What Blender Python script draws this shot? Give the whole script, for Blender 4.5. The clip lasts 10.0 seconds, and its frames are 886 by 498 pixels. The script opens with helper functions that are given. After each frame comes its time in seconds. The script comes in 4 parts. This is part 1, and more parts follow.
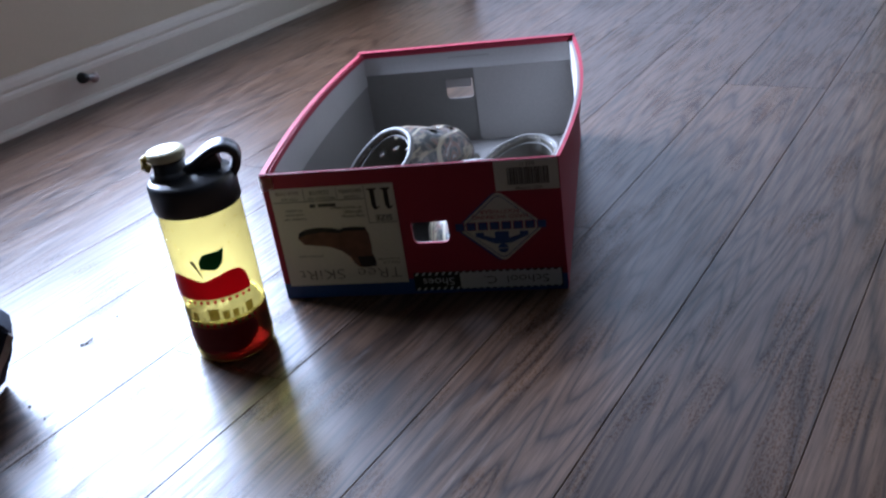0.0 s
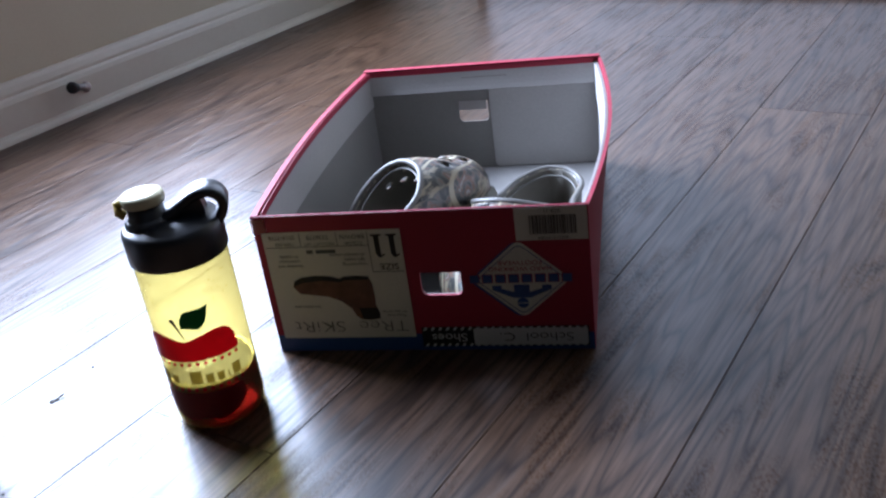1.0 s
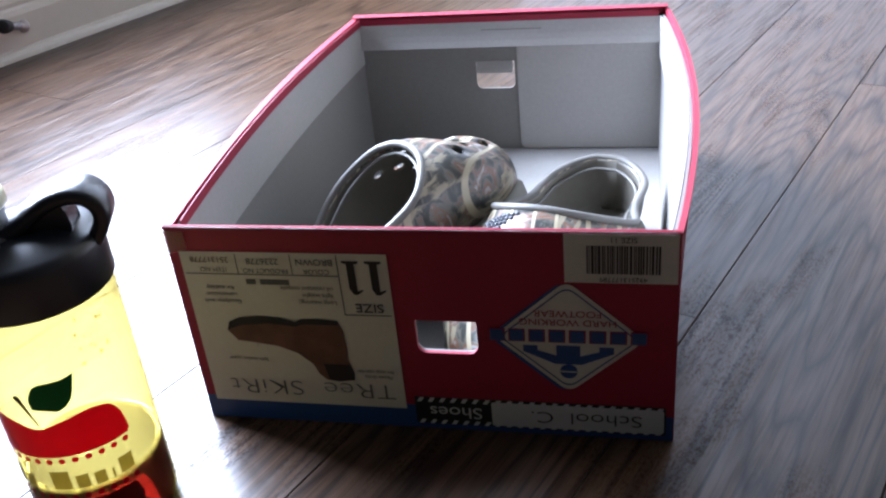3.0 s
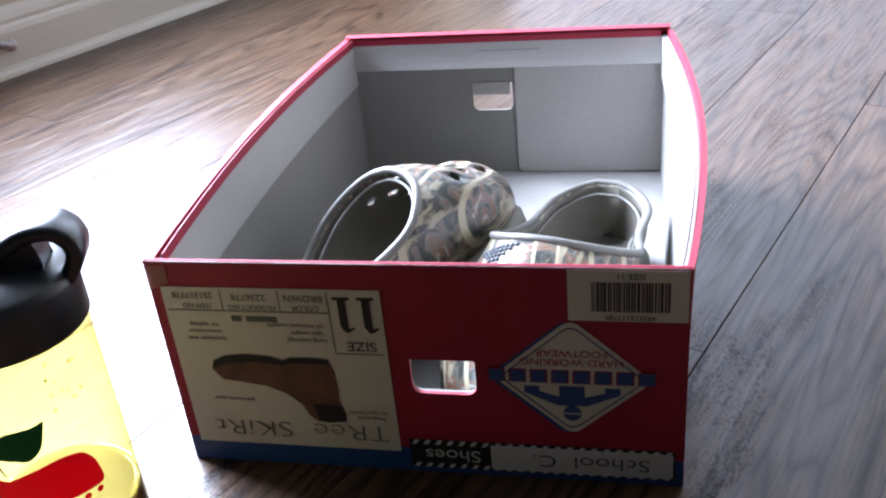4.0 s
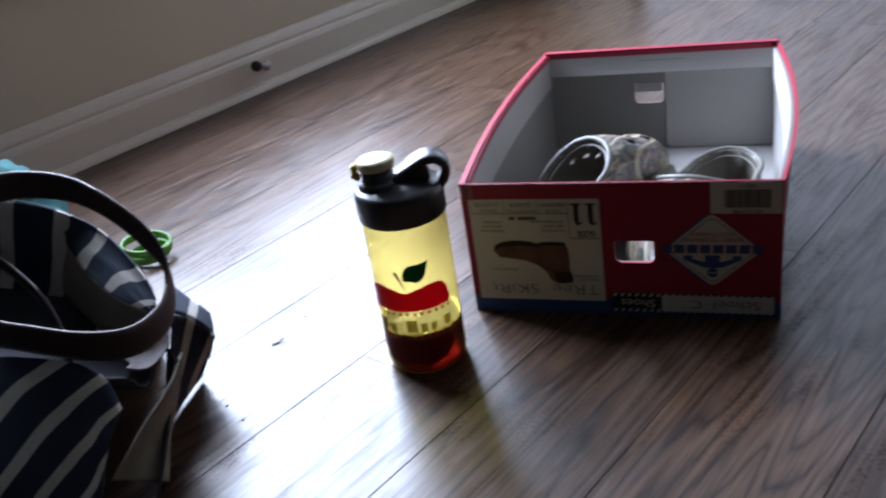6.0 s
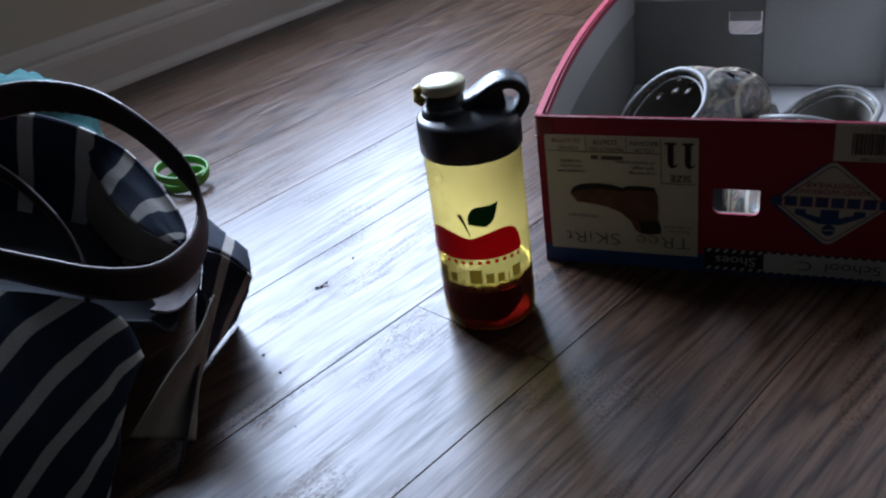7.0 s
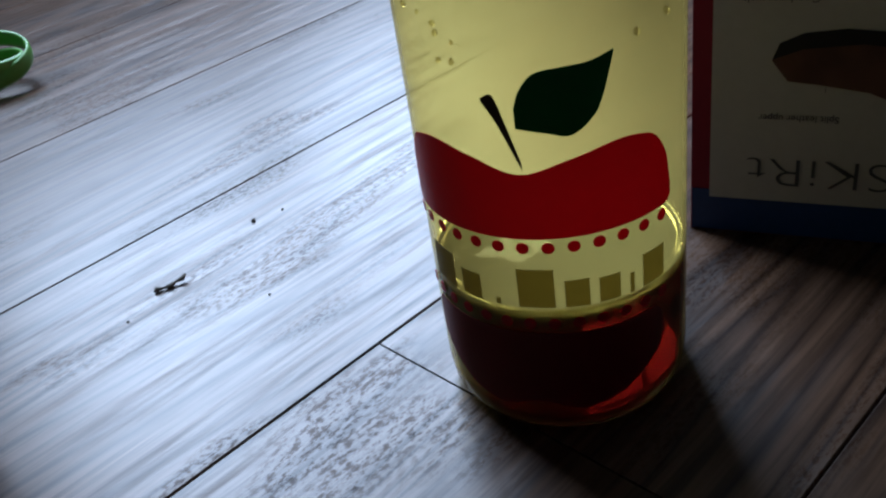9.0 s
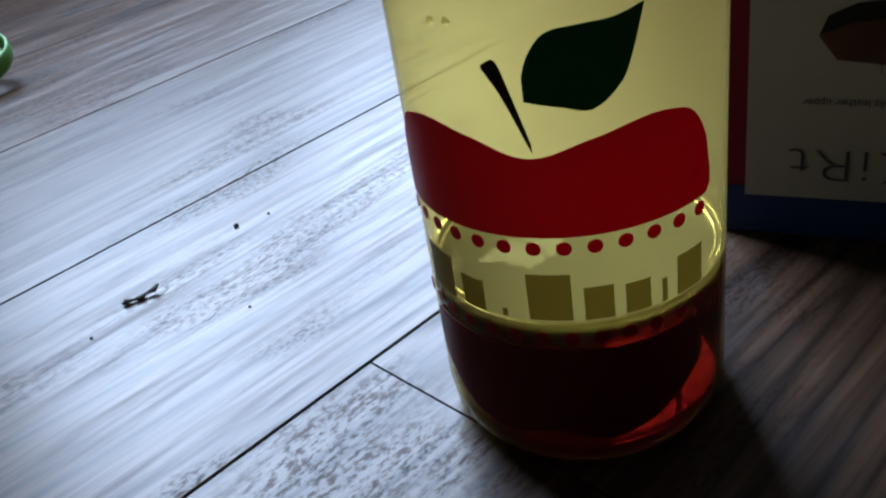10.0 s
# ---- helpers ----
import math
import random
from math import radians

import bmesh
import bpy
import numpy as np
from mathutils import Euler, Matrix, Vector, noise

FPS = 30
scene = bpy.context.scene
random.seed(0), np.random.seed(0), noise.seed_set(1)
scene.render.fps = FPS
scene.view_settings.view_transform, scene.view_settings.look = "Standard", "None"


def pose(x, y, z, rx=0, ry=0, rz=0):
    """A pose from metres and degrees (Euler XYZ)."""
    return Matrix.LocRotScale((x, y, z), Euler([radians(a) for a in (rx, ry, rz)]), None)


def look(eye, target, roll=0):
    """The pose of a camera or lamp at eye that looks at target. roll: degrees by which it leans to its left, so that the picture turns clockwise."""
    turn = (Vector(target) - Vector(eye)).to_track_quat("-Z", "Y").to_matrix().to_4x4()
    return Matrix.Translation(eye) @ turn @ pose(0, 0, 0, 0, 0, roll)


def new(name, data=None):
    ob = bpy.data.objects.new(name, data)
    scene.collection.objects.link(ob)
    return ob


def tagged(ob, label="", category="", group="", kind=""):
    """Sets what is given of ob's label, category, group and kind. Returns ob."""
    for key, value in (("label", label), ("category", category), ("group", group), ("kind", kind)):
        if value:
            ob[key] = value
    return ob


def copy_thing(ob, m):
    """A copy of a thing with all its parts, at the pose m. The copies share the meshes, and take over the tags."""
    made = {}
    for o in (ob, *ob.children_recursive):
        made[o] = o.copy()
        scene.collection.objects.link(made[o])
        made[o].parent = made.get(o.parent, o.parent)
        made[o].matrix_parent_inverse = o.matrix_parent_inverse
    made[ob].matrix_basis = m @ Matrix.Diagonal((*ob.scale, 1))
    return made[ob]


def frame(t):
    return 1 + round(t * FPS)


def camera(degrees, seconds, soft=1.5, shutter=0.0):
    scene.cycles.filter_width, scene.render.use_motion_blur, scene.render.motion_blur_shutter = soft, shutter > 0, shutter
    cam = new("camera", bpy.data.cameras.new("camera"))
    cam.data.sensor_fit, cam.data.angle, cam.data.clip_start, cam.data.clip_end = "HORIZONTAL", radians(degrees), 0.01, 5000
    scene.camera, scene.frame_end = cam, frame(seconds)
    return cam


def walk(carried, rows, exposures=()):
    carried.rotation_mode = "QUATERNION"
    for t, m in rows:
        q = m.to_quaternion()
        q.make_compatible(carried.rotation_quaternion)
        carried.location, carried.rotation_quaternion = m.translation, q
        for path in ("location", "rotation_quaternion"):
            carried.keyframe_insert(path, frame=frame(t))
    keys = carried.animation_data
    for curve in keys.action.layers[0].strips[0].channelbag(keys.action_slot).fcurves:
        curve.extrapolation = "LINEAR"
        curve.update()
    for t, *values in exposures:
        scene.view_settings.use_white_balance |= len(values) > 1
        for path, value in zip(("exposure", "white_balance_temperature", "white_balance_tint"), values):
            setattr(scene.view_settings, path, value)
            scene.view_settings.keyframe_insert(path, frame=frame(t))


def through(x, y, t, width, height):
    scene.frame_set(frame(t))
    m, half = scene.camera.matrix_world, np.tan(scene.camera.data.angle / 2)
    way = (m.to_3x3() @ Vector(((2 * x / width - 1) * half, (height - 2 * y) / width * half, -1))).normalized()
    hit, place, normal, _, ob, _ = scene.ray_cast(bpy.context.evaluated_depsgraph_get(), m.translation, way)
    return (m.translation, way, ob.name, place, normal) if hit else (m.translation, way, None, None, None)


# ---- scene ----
PATH = [
    (0, 0.6521, -0.6191, 0.4790, 35.36, -26.79, -8.52),
    (0.5, 0.6364, -0.6064, 0.4846, 36.53, -29.82, -7.78),
    (1, 0.5866, -0.5249, 0.4795, 35.78, -26.97, -7.93),
    (1.5, 0.4951, -0.4146, 0.4394, 35.56, -27.90, -6.58),
    (2, 0.4863, -0.3923, 0.4336, 35.66, -27.48, -6.10),
    (2.2, 0.4797, -0.3799, 0.4247, 35.91, -27.86, -6.26),
    (3.5, 0.4090, -0.2780, 0.3858, 36.04, -29.78, -5.68),
    (4, 0.4093, -0.2776, 0.3881, 35.69, -28.58, -5.82),
    (4.5, 0.4135, -0.2756, 0.3892, 35.62, -28.21, -5.88),
    (5, 0.5380, -0.4414, 0.4586, 35.50, -26.10, -6.60),
    (5.3, 0.6025, -0.5362, 0.4880, 36.54, -25.00, -7.69),
    (5.5, 0.6118, -0.5585, 0.4944, 37.99, -25.82, -8.24),
    (6, 0.5646, -0.6285, 0.5057, 43.65, -26.78, -9.35),
    (6.2, 0.5537, -0.6297, 0.4964, 45.86, -27.07, -9.47),
    (7.5, 0.3701, -0.4739, 0.3936, 47.15, -31.30, -8.18),
    (8, 0.2319, -0.3460, 0.2796, 48.92, -31.08, -8.90),
    (8.5, 0.1665, -0.2773, 0.2197, 48.61, -29.66, -9.34),
    (9, 0.1652, -0.2720, 0.2089, 49.25, -33.11, -9.46),
    (9.5, 0.1481, -0.2539, 0.1917, 48.61, -31.28, -9.39),
    (10, 0.1427, -0.2485, 0.1835, 49.89, -32.10, -10.01),
]


def held(x, y, z, yaw, pitch, roll):
    """A camera pose: place, heading, tilt and lean."""
    return pose(x, y, z, 0, 0, yaw) @ pose(0, 0, 0, 90 + pitch) @ pose(0, 0, 0, 0, 0, roll)


cam = camera(51.0, 10.0, soft=2.2, shutter=0.3)
walk(cam, [(t, held(*row)) for t, *row in PATH],
     exposures=[(0.0, 0.55, 5250, 20), (1.0, 0.7, 5400, 19), (2.2, 1.15, 5600, 18), (3.5, 1.5, 5650, 18), (4.5, 1.7, 5800, 17), (5.0, 1.6, 5850, 18), (5.5, 1.0, 5900, 18), (6.2, 0.4, 5550, 18), (7.5, -0.3, 5400, 15), (8.5, -0.55, 5300, 12), (10.0, -0.55, 5300, 12)])

# ---- light: an overcast day outside one window, in an otherwise dim room ----
WALL_X, DOOR_Y, ROOM_X, ROOM_Y, CEIL = -0.930, 1.385, 4.6, -4.6, 2.44
WIN_Y0, WIN_Y1, WIN_Z0, WIN_Z1 = -0.10, 0.90, 0.34, 1.50

world = bpy.data.worlds.new("sky")
scene.world = world
world.use_nodes = True
wn = world.node_tree
sky = wn.nodes.new("ShaderNodeTexSky")
sky.sky_type, sky.sun_disc = "NISHITA", False
sky.sun_elevation, sky.sun_rotation = radians(38), radians(270)
wn.links.new(sky.outputs[0], wn.nodes["Background"].inputs[0])
wn.nodes["Background"].inputs[1].default_value = 0.12


def area(name, m, sx, sy, watts, color):
    data = bpy.data.lights.new(name, "AREA")
    data.shape, data.size, data.size_y, data.energy, data.color = "RECTANGLE", sx, sy, watts, color
    ob = new(name, data)
    ob.matrix_world = m
    return ob


area("window_light", look((WALL_X - 0.06, (WIN_Y0 + WIN_Y1) / 2, (WIN_Z0 + WIN_Z1) / 2), (1, (WIN_Y0 + WIN_Y1) / 2, (WIN_Z0 + WIN_Z1) / 2)),
     WIN_Y1 - WIN_Y0 - 0.02, WIN_Z1 - WIN_Z0 - 0.02, 88, (0.83, 0.92, 1.0))


# ---- materials ----
def mat(name):
    m = bpy.data.materials.new(name)
    m.use_nodes = True
    nt = m.node_tree
    return m, nt, nt.nodes["Principled BSDF"]


def node(nt, kind, **values):
    n = nt.nodes.new(kind)
    for key, v in values.items():
        n.inputs[key.replace("_", " ")].default_value = v
    return n


def ramp(nt, fac, stops):
    r = nt.nodes.new("ShaderNodeValToRGB")
    els = r.color_ramp.elements
    while len(els) < len(stops):
        els.new(0.5)
    for e, (p, c) in zip(els, stops):
        e.position, e.color = p, (*c, 1)
    nt.links.new(fac, r.inputs[0])
    return r.outputs[0]


def mapped(nt, scale, space="Object", shift=None, turn=(0, 0, 0)):
    tc, mp = nt.nodes.new("ShaderNodeTexCoord"), nt.nodes.new("ShaderNodeMapping")
    nt.links.new(tc.outputs[space], mp.inputs[0])
    mp.inputs["Scale"].default_value, mp.inputs["Rotation"].default_value = scale, turn
    if shift:
        nt.links.new(shift, mp.inputs["Location"])
    return mp.outputs[0]


def mixed(nt, a, b, fac, mode="MIX"):
    m = nt.nodes.new("ShaderNodeMix")
    m.data_type, m.blend_type = "RGBA", mode
    for socket, v in ((m.inputs[0], fac), (m.inputs[6], a), (m.inputs[7], b)):
        if isinstance(v, (int, float)):
            socket.default_value = v
        elif isinstance(v, tuple):
            socket.default_value = (*v, 1)
        else:
            nt.links.new(v, socket)
    return m.outputs[2]


def bump(nt, bsdf, height, strength, distance):
    b = node(nt, "ShaderNodeBump", Strength=strength, Distance=distance)
    nt.links.new(height, b.inputs["Height"])
    nt.links.new(b.outputs[0], bsdf.inputs["Normal"])


def plain(name, color, rough=0.5, metal=0.0, grain=60, amount=0.12, relief=0.15, depth=0.0005, dirt=7.0):
    """A coloured surface with grain and larger blotches."""
    m, nt, b = mat(name)
    fine, wide = node(nt, "ShaderNodeTexNoise", Scale=grain, Detail=5.0), node(nt, "ShaderNodeTexNoise", Scale=dirt, Detail=3.0)
    v = mapped(nt, (1, 1, 1))
    for n in (fine, wide):
        nt.links.new(v, n.inputs["Vector"])
    dark, light = tuple(c * (1 - amount) for c in color), tuple(min(1, c * (1 + amount)) for c in color)
    c = mixed(nt, ramp(nt, fine.outputs[0], [(0.3, dark), (0.7, light)]), ramp(nt, wide.outputs[0], [(0.3, dark), (0.7, light)]), 0.5)
    nt.links.new(c, b.inputs["Base Color"])
    b.inputs["Roughness"].default_value, b.inputs["Metallic"].default_value = rough, metal
    bump(nt, b, fine.outputs[0], relief, depth)
    return m


def floor_wood():
    """Grey-brown wood-look laminate: long grain with flame figures, embossed pores, semi-gloss."""
    m, nt, b = mat("laminate")
    info = nt.nodes.new("ShaderNodeObjectInfo")
    off = nt.nodes.new("ShaderNodeVectorMath")
    off.operation = "SCALE"
    off.inputs[0].default_value = (17, 31, 5)
    nt.links.new(info.outputs["Random"], off.inputs["Scale"])
    v1 = mapped(nt, (9, 0.60, 1), shift=off.outputs[0])
    v2 = mapped(nt, (380, 14, 1), shift=off.outputs[0])
    v3 = mapped(nt, (130, 9, 1), shift=off.outputs[0])
    v4 = mapped(nt, (3.0, 0.8, 1), shift=off.outputs[0])
    n1 = node(nt, "ShaderNodeTexNoise", Scale=1.0, Detail=2.5, Distortion=0.15)
    nt.links.new(v1, n1.inputs["Vector"])
    rings = nt.nodes.new("ShaderNodeMath")
    rings.operation = "MULTIPLY"
    rings.inputs[1].default_value = 58.0
    wob = node(nt, "ShaderNodeTexNoise", Scale=1.0, Detail=3.0)
    nt.links.new(mapped(nt, (60, 9, 1), shift=off.outputs[0]), wob.inputs["Vector"])
    add = nt.nodes.new("ShaderNodeMath")
    add.operation = "MULTIPLY_ADD"
    add.inputs[1].default_value = 0.022
    nt.links.new(wob.outputs[0], add.inputs[0])
    nt.links.new(n1.outputs[0], add.inputs[2])
    nt.links.new(add.outputs[0], rings.inputs[0])
    frac = nt.nodes.new("ShaderNodeMath")
    frac.operation = "PINGPONG"
    frac.inputs[1].default_value = 1.0
    nt.links.new(rings.outputs[0], frac.inputs[0])
    n2 = node(nt, "ShaderNodeTexNoise", Scale=1.0, Detail=6.0, Roughness=0.65)
    nt.links.new(v2, n2.inputs["Vector"])
    n3 = node(nt, "ShaderNodeTexNoise", Scale=1.0, Detail=6.0, Roughness=0.7, Distortion=0.1)
    nt.links.new(v3, n3.inputs["Vector"])
    n4 = node(nt, "ShaderNodeTexNoise", Scale=1.0, Detail=2.0)
    nt.links.new(v4, n4.inputs["Vector"])
    figure = ramp(nt, frac.outputs[0], [(0.0, (0.023, 0.0115, 0.0064)), (0.15, (0.041, 0.0222, 0.0124)), (0.45, (0.067, 0.0372, 0.0212)), (1.0, (0.085, 0.0490, 0.0285))])
    fibres = ramp(nt, n2.outputs[0], [(0.38, (0.50, 0.48, 0.47)), (0.50, (0.92, 0.92, 0.92)), (0.62, (1.28, 1.27, 1.25))])
    c = mixed(nt, figure, fibres, 0.75, "MULTIPLY")
    tone = ramp(nt, n4.outputs[0], [(0.3, (0.72, 0.70, 0.69)), (0.7, (1.12, 1.10, 1.08))])
    c = mixed(nt, c, tone, 0.8, "MULTIPLY")
    shade = ramp(nt, info.outputs["Random"], [(0.0, (0.78, 0.77, 0.76)), (1.0, (1.1, 1.08, 1.06))])
    c = mixed(nt, c, shade, 1.0, "MULTIPLY")
    nt.links.new(c, b.inputs["Base Color"])
    pores = ramp(nt, n3.outputs[0], [(0.36, (0, 0, 0)), (0.46, (1, 1, 1))])
    rough = ramp(nt, n3.outputs[0], [(0.34, (0.47, 0.47, 0.47)), (0.52, (0.33, 0.33, 0.33))])
    nt.links.new(rough, b.inputs["Roughness"])
    soft = node(nt, "ShaderNodeTexNoise", Scale=1.0, Detail=1.5, Roughness=0.4)
    nt.links.new(mapped(nt, (75, 11, 1), shift=off.outputs[0]), soft.inputs["Vector"])
    h = mixed(nt, soft.outputs[0], pores, 0.18)
    bump(nt, b, h, 0.16, 0.0006)
    # worn, limed-looking grain: the gloss varies along the fibres and in speckled patches
    speck = node(nt, "ShaderNodeTexNoise", Scale=1.0, Detail=4.0, Roughness=0.7)
    nt.links.new(mapped(nt, (680, 290, 1), shift=off.outputs[0]), speck.inputs["Vector"])
    where = node(nt, "ShaderNodeTexNoise", Scale=1.0, Detail=2.0)
    nt.links.new(mapped(nt, (26, 8, 1), shift=off.outputs[0]), where.inputs["Vector"])
    gloss = ramp(nt, n2.outputs[0], [(0.36, (0.37, 0.37, 0.37)), (0.52, (0.45, 0.45, 0.45)), (0.64, (0.50, 0.50, 0.50))])
    dull = ramp(nt, speck.outputs[0], [(0.42, (0.25, 0.25, 0.25)), (0.52, (1, 1, 1))])
    patch = ramp(nt, where.outputs[0], [(0.51, (0, 0, 0)), (0.60, (1, 1, 1))])
    band = ramp(nt, frac.outputs[0], [(0.0, (0.84, 0.84, 0.84)), (0.40, (1, 1, 1))])
    gloss = mixed(nt, mixed(nt, gloss, dull, patch, "MULTIPLY"), band, 0.8, "MULTIPLY")
    nt.links.new(gloss, b.inputs["Specular IOR Level"])
    return m


def see_through(name, color, rough, ior):
    m, nt, b = mat(name)
    b.inputs["Base Color"].default_value = (*color, 1)
    b.inputs["Roughness"].default_value, b.inputs["IOR"].default_value = rough, ior
    b.inputs["Transmission Weight"].default_value = 1.0
    n = node(nt, "ShaderNodeTexNoise", Scale=45.0, Detail=3.0)
    nt.links.new(mapped(nt, (1, 1, 1)), n.inputs["Vector"])
    bump(nt, b, n.outputs[0], 0.06, 0.001)
    return m


def thin_plastic(name, tint, glow, share, rough=0.08):
    """Thin tinted plastic: light goes straight through with a tint, some is scattered, and it has a gloss."""
    m, nt, b = mat(name)
    clear, milky, gloss = nt.nodes.new("ShaderNodeBsdfTransparent"), nt.nodes.new("ShaderNodeBsdfTranslucent"), nt.nodes.new("ShaderNodeBsdfGlossy")
    n = node(nt, "ShaderNodeTexNoise", Scale=28.0, Detail=5.0)
    nt.links.new(mapped(nt, (1, 1, 1)), n.inputs["Vector"])
    c = ramp(nt, n.outputs[0], [(0.3, tuple(x * 0.9 for x in tint)), (0.7, tint)])
    nt.links.new(c, clear.inputs[0])
    milky.inputs[0].default_value = (*glow, 1)
    gloss.inputs[1].default_value = rough
    m1, m2, lw = nt.nodes.new("ShaderNodeMixShader"), nt.nodes.new("ShaderNodeMixShader"), nt.nodes.new("ShaderNodeLayerWeight")
    lw.inputs[0].default_value = 0.35
    sheen = ramp(nt, lw.outputs["Facing"], [(0.0, (0.03, 0.03, 0.03)), (0.6, (0.06, 0.06, 0.06)), (1.0, (0.5, 0.5, 0.5))])
    m1.inputs[0].default_value = share
    nt.links.new(clear.outputs[0], m1.inputs[1])
    nt.links.new(milky.outputs[0], m1.inputs[2])
    nt.links.new(sheen, m2.inputs[0])
    nt.links.new(m1.outputs[0], m2.inputs[1])
    nt.links.new(gloss.outputs[0], m2.inputs[2])
    nt.links.new(m2.outputs[0], nt.nodes["Material Output"].inputs[0])
    return m


def vinyl(name, color, through):
    """Coloured sticker vinyl that lets a little light through."""
    m = plain(name, color, 0.35, grain=300, amount=0.06, relief=0.05)
    nt = m.node_tree
    tr, mx = nt.nodes.new("ShaderNodeBsdfTranslucent"), nt.nodes.new("ShaderNodeMixShader")
    tr.inputs[0].default_value = (*(min(1, c * 1.7) for c in color), 1)
    mx.inputs[0].default_value = through
    nt.links.new(nt.nodes["Principled BSDF"].outputs[0], mx.inputs[1])
    nt.links.new(tr.outputs[0], mx.inputs[2])
    nt.links.new(mx.outputs[0], nt.nodes["Material Output"].inputs[0])
    return m


FLOOR = floor_wood()
JOINT = plain("joint_dark", (0.02, 0.015, 0.013), 0.8)
PAINT = plain("wall_paint", (0.44, 0.385, 0.275), 0.75, grain=220, amount=0.04, relief=0.2, depth=0.0004)
TRIM = plain("trim_paint", (0.50, 0.455, 0.365), 0.4, grain=90, amount=0.04)
DOORW = plain("door_paint", (0.70, 0.70, 0.70), 0.4, grain=90, amount=0.03)
# unseen ceiling and far walls: colours assumed, kept dark to lower the bounce light
CEILW = plain("ceiling_bounce_cut", (0.15, 0.145, 0.14), 0.85)
TAUPE = plain("taupe_bounce_cut", (0.085, 0.075, 0.066), 0.8, grain=220, amount=0.04, relief=0.2, depth=0.0004)
RED = plain("red_print", (0.31, 0.008, 0.032), 0.6, grain=300, amount=0.10, relief=0.08)
BLUE = plain("blue_print", (0.020, 0.065, 0.21), 0.42, grain=300, amount=0.10, relief=0.08)
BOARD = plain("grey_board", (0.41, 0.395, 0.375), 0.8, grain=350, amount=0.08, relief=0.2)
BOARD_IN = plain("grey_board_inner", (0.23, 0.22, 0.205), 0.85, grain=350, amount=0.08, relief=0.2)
PAPER = plain("label_paper", (0.62, 0.585, 0.49), 0.55, grain=300, amount=0.05, relief=0.06)
NOTE = plain("note_paper", (0.58, 0.575, 0.55), 0.6, grain=300, amount=0.05, relief=0.06)
INK = plain("black_ink", (0.012, 0.012, 0.012), 0.5)
GREYINK = plain("grey_ink", (0.10, 0.10, 0.095), 0.6)
LEATHER_PRINT = plain("brown_print", (0.125, 0.055, 0.030), 0.5, grain=90, amount=0.45, relief=0.03, dirt=40)
TAPE = see_through("clear_tape", (0.9, 0.9, 0.86), 0.3, 1.4)
BLACK = plain("black_plastic", (0.012, 0.015, 0.022), 0.36, grain=400, amount=0.2, relief=0.12, depth=0.0003)
BLACK.node_tree.nodes["Principled BSDF"].inputs["Specular IOR Level"].default_value = 0.95
CREAM = plain("cream_plastic", (0.72, 0.66, 0.42), 0.35, grain=200, amount=0.06)
TABY = plain("tab_yellow", (0.62, 0.44, 0.07), 0.4, grain=200, amount=0.06)
YELLOW = thin_plastic("yellow_plastic", (0.93, 0.84, 0.46), (0.71, 0.62, 0.28), 0.36)
# milky yellow that paints in the window's reflection on the tea
TEA_SHINE = thin_plastic("tea_painted_shine", (0.80, 0.74, 0.30), (0.95, 0.90, 0.40), 0.85, 0.03)
TEA = see_through("dark_tea", (0.024, 0.0009, 0.0012), 0.0, 1.33)
# pale glassy yellow: the meniscus with its rim highlight put into the colour
MENISCUS_GLINT = see_through("meniscus_glint", (0.95, 0.86, 0.42), 0.05, 1.33)
# the apple's red, darkened to stand for light the tea holds back
APPLE_DIM = vinyl("apple_vinyl_dimmed", (0.24, 0.003, 0.010), 0.45)
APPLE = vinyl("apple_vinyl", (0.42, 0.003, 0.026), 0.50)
LEAF = vinyl("leaf_vinyl", (0.006, 0.085, 0.038), 0.5)
STEM = plain("stem_vinyl", (0.05, 0.032, 0.015), 0.4, grain=300, amount=0.1, relief=0.05)
LETTER = vinyl("letter_vinyl", (0.26, 0.23, 0.11), 0.7)


# ---- building blocks ----
def part(name, bm, material, parent=None, label="", smooth=False):
    me = bpy.data.meshes.new(name)
    bmesh.ops.recalc_face_normals(bm, faces=bm.faces)
    bm.to_mesh(me)
    bm.free()
    for mm in material if isinstance(material, (list, tuple)) else (material,):
        me.materials.append(mm)
    if smooth:
        me.polygons.foreach_set("use_smooth", [True] * len(me.polygons))
    ob = new(name, me)
    if parent:
        ob.parent = parent
    if label:
        ob["label"] = label
    return ob


def block(x0, y0, z0, x1, y1, z1, bevel=0.0, segments=2, bm=None):
    bm = bm or bmesh.new()
    vs = bmesh.ops.create_cube(bm, size=1)["verts"]
    for v in vs:
        v.co = ((x0 + x1) / 2 + v.co.x * (x1 - x0), (y0 + y1) / 2 + v.co.y * (y1 - y0), (z0 + z1) / 2 + v.co.z * (z1 - z0))
    if bevel:
        bmesh.ops.bevel(bm, geom=list({e for v in vs for e in v.link_edges}), offset=bevel, segments=segments, affect="EDGES", profile=0.5)
    return bm


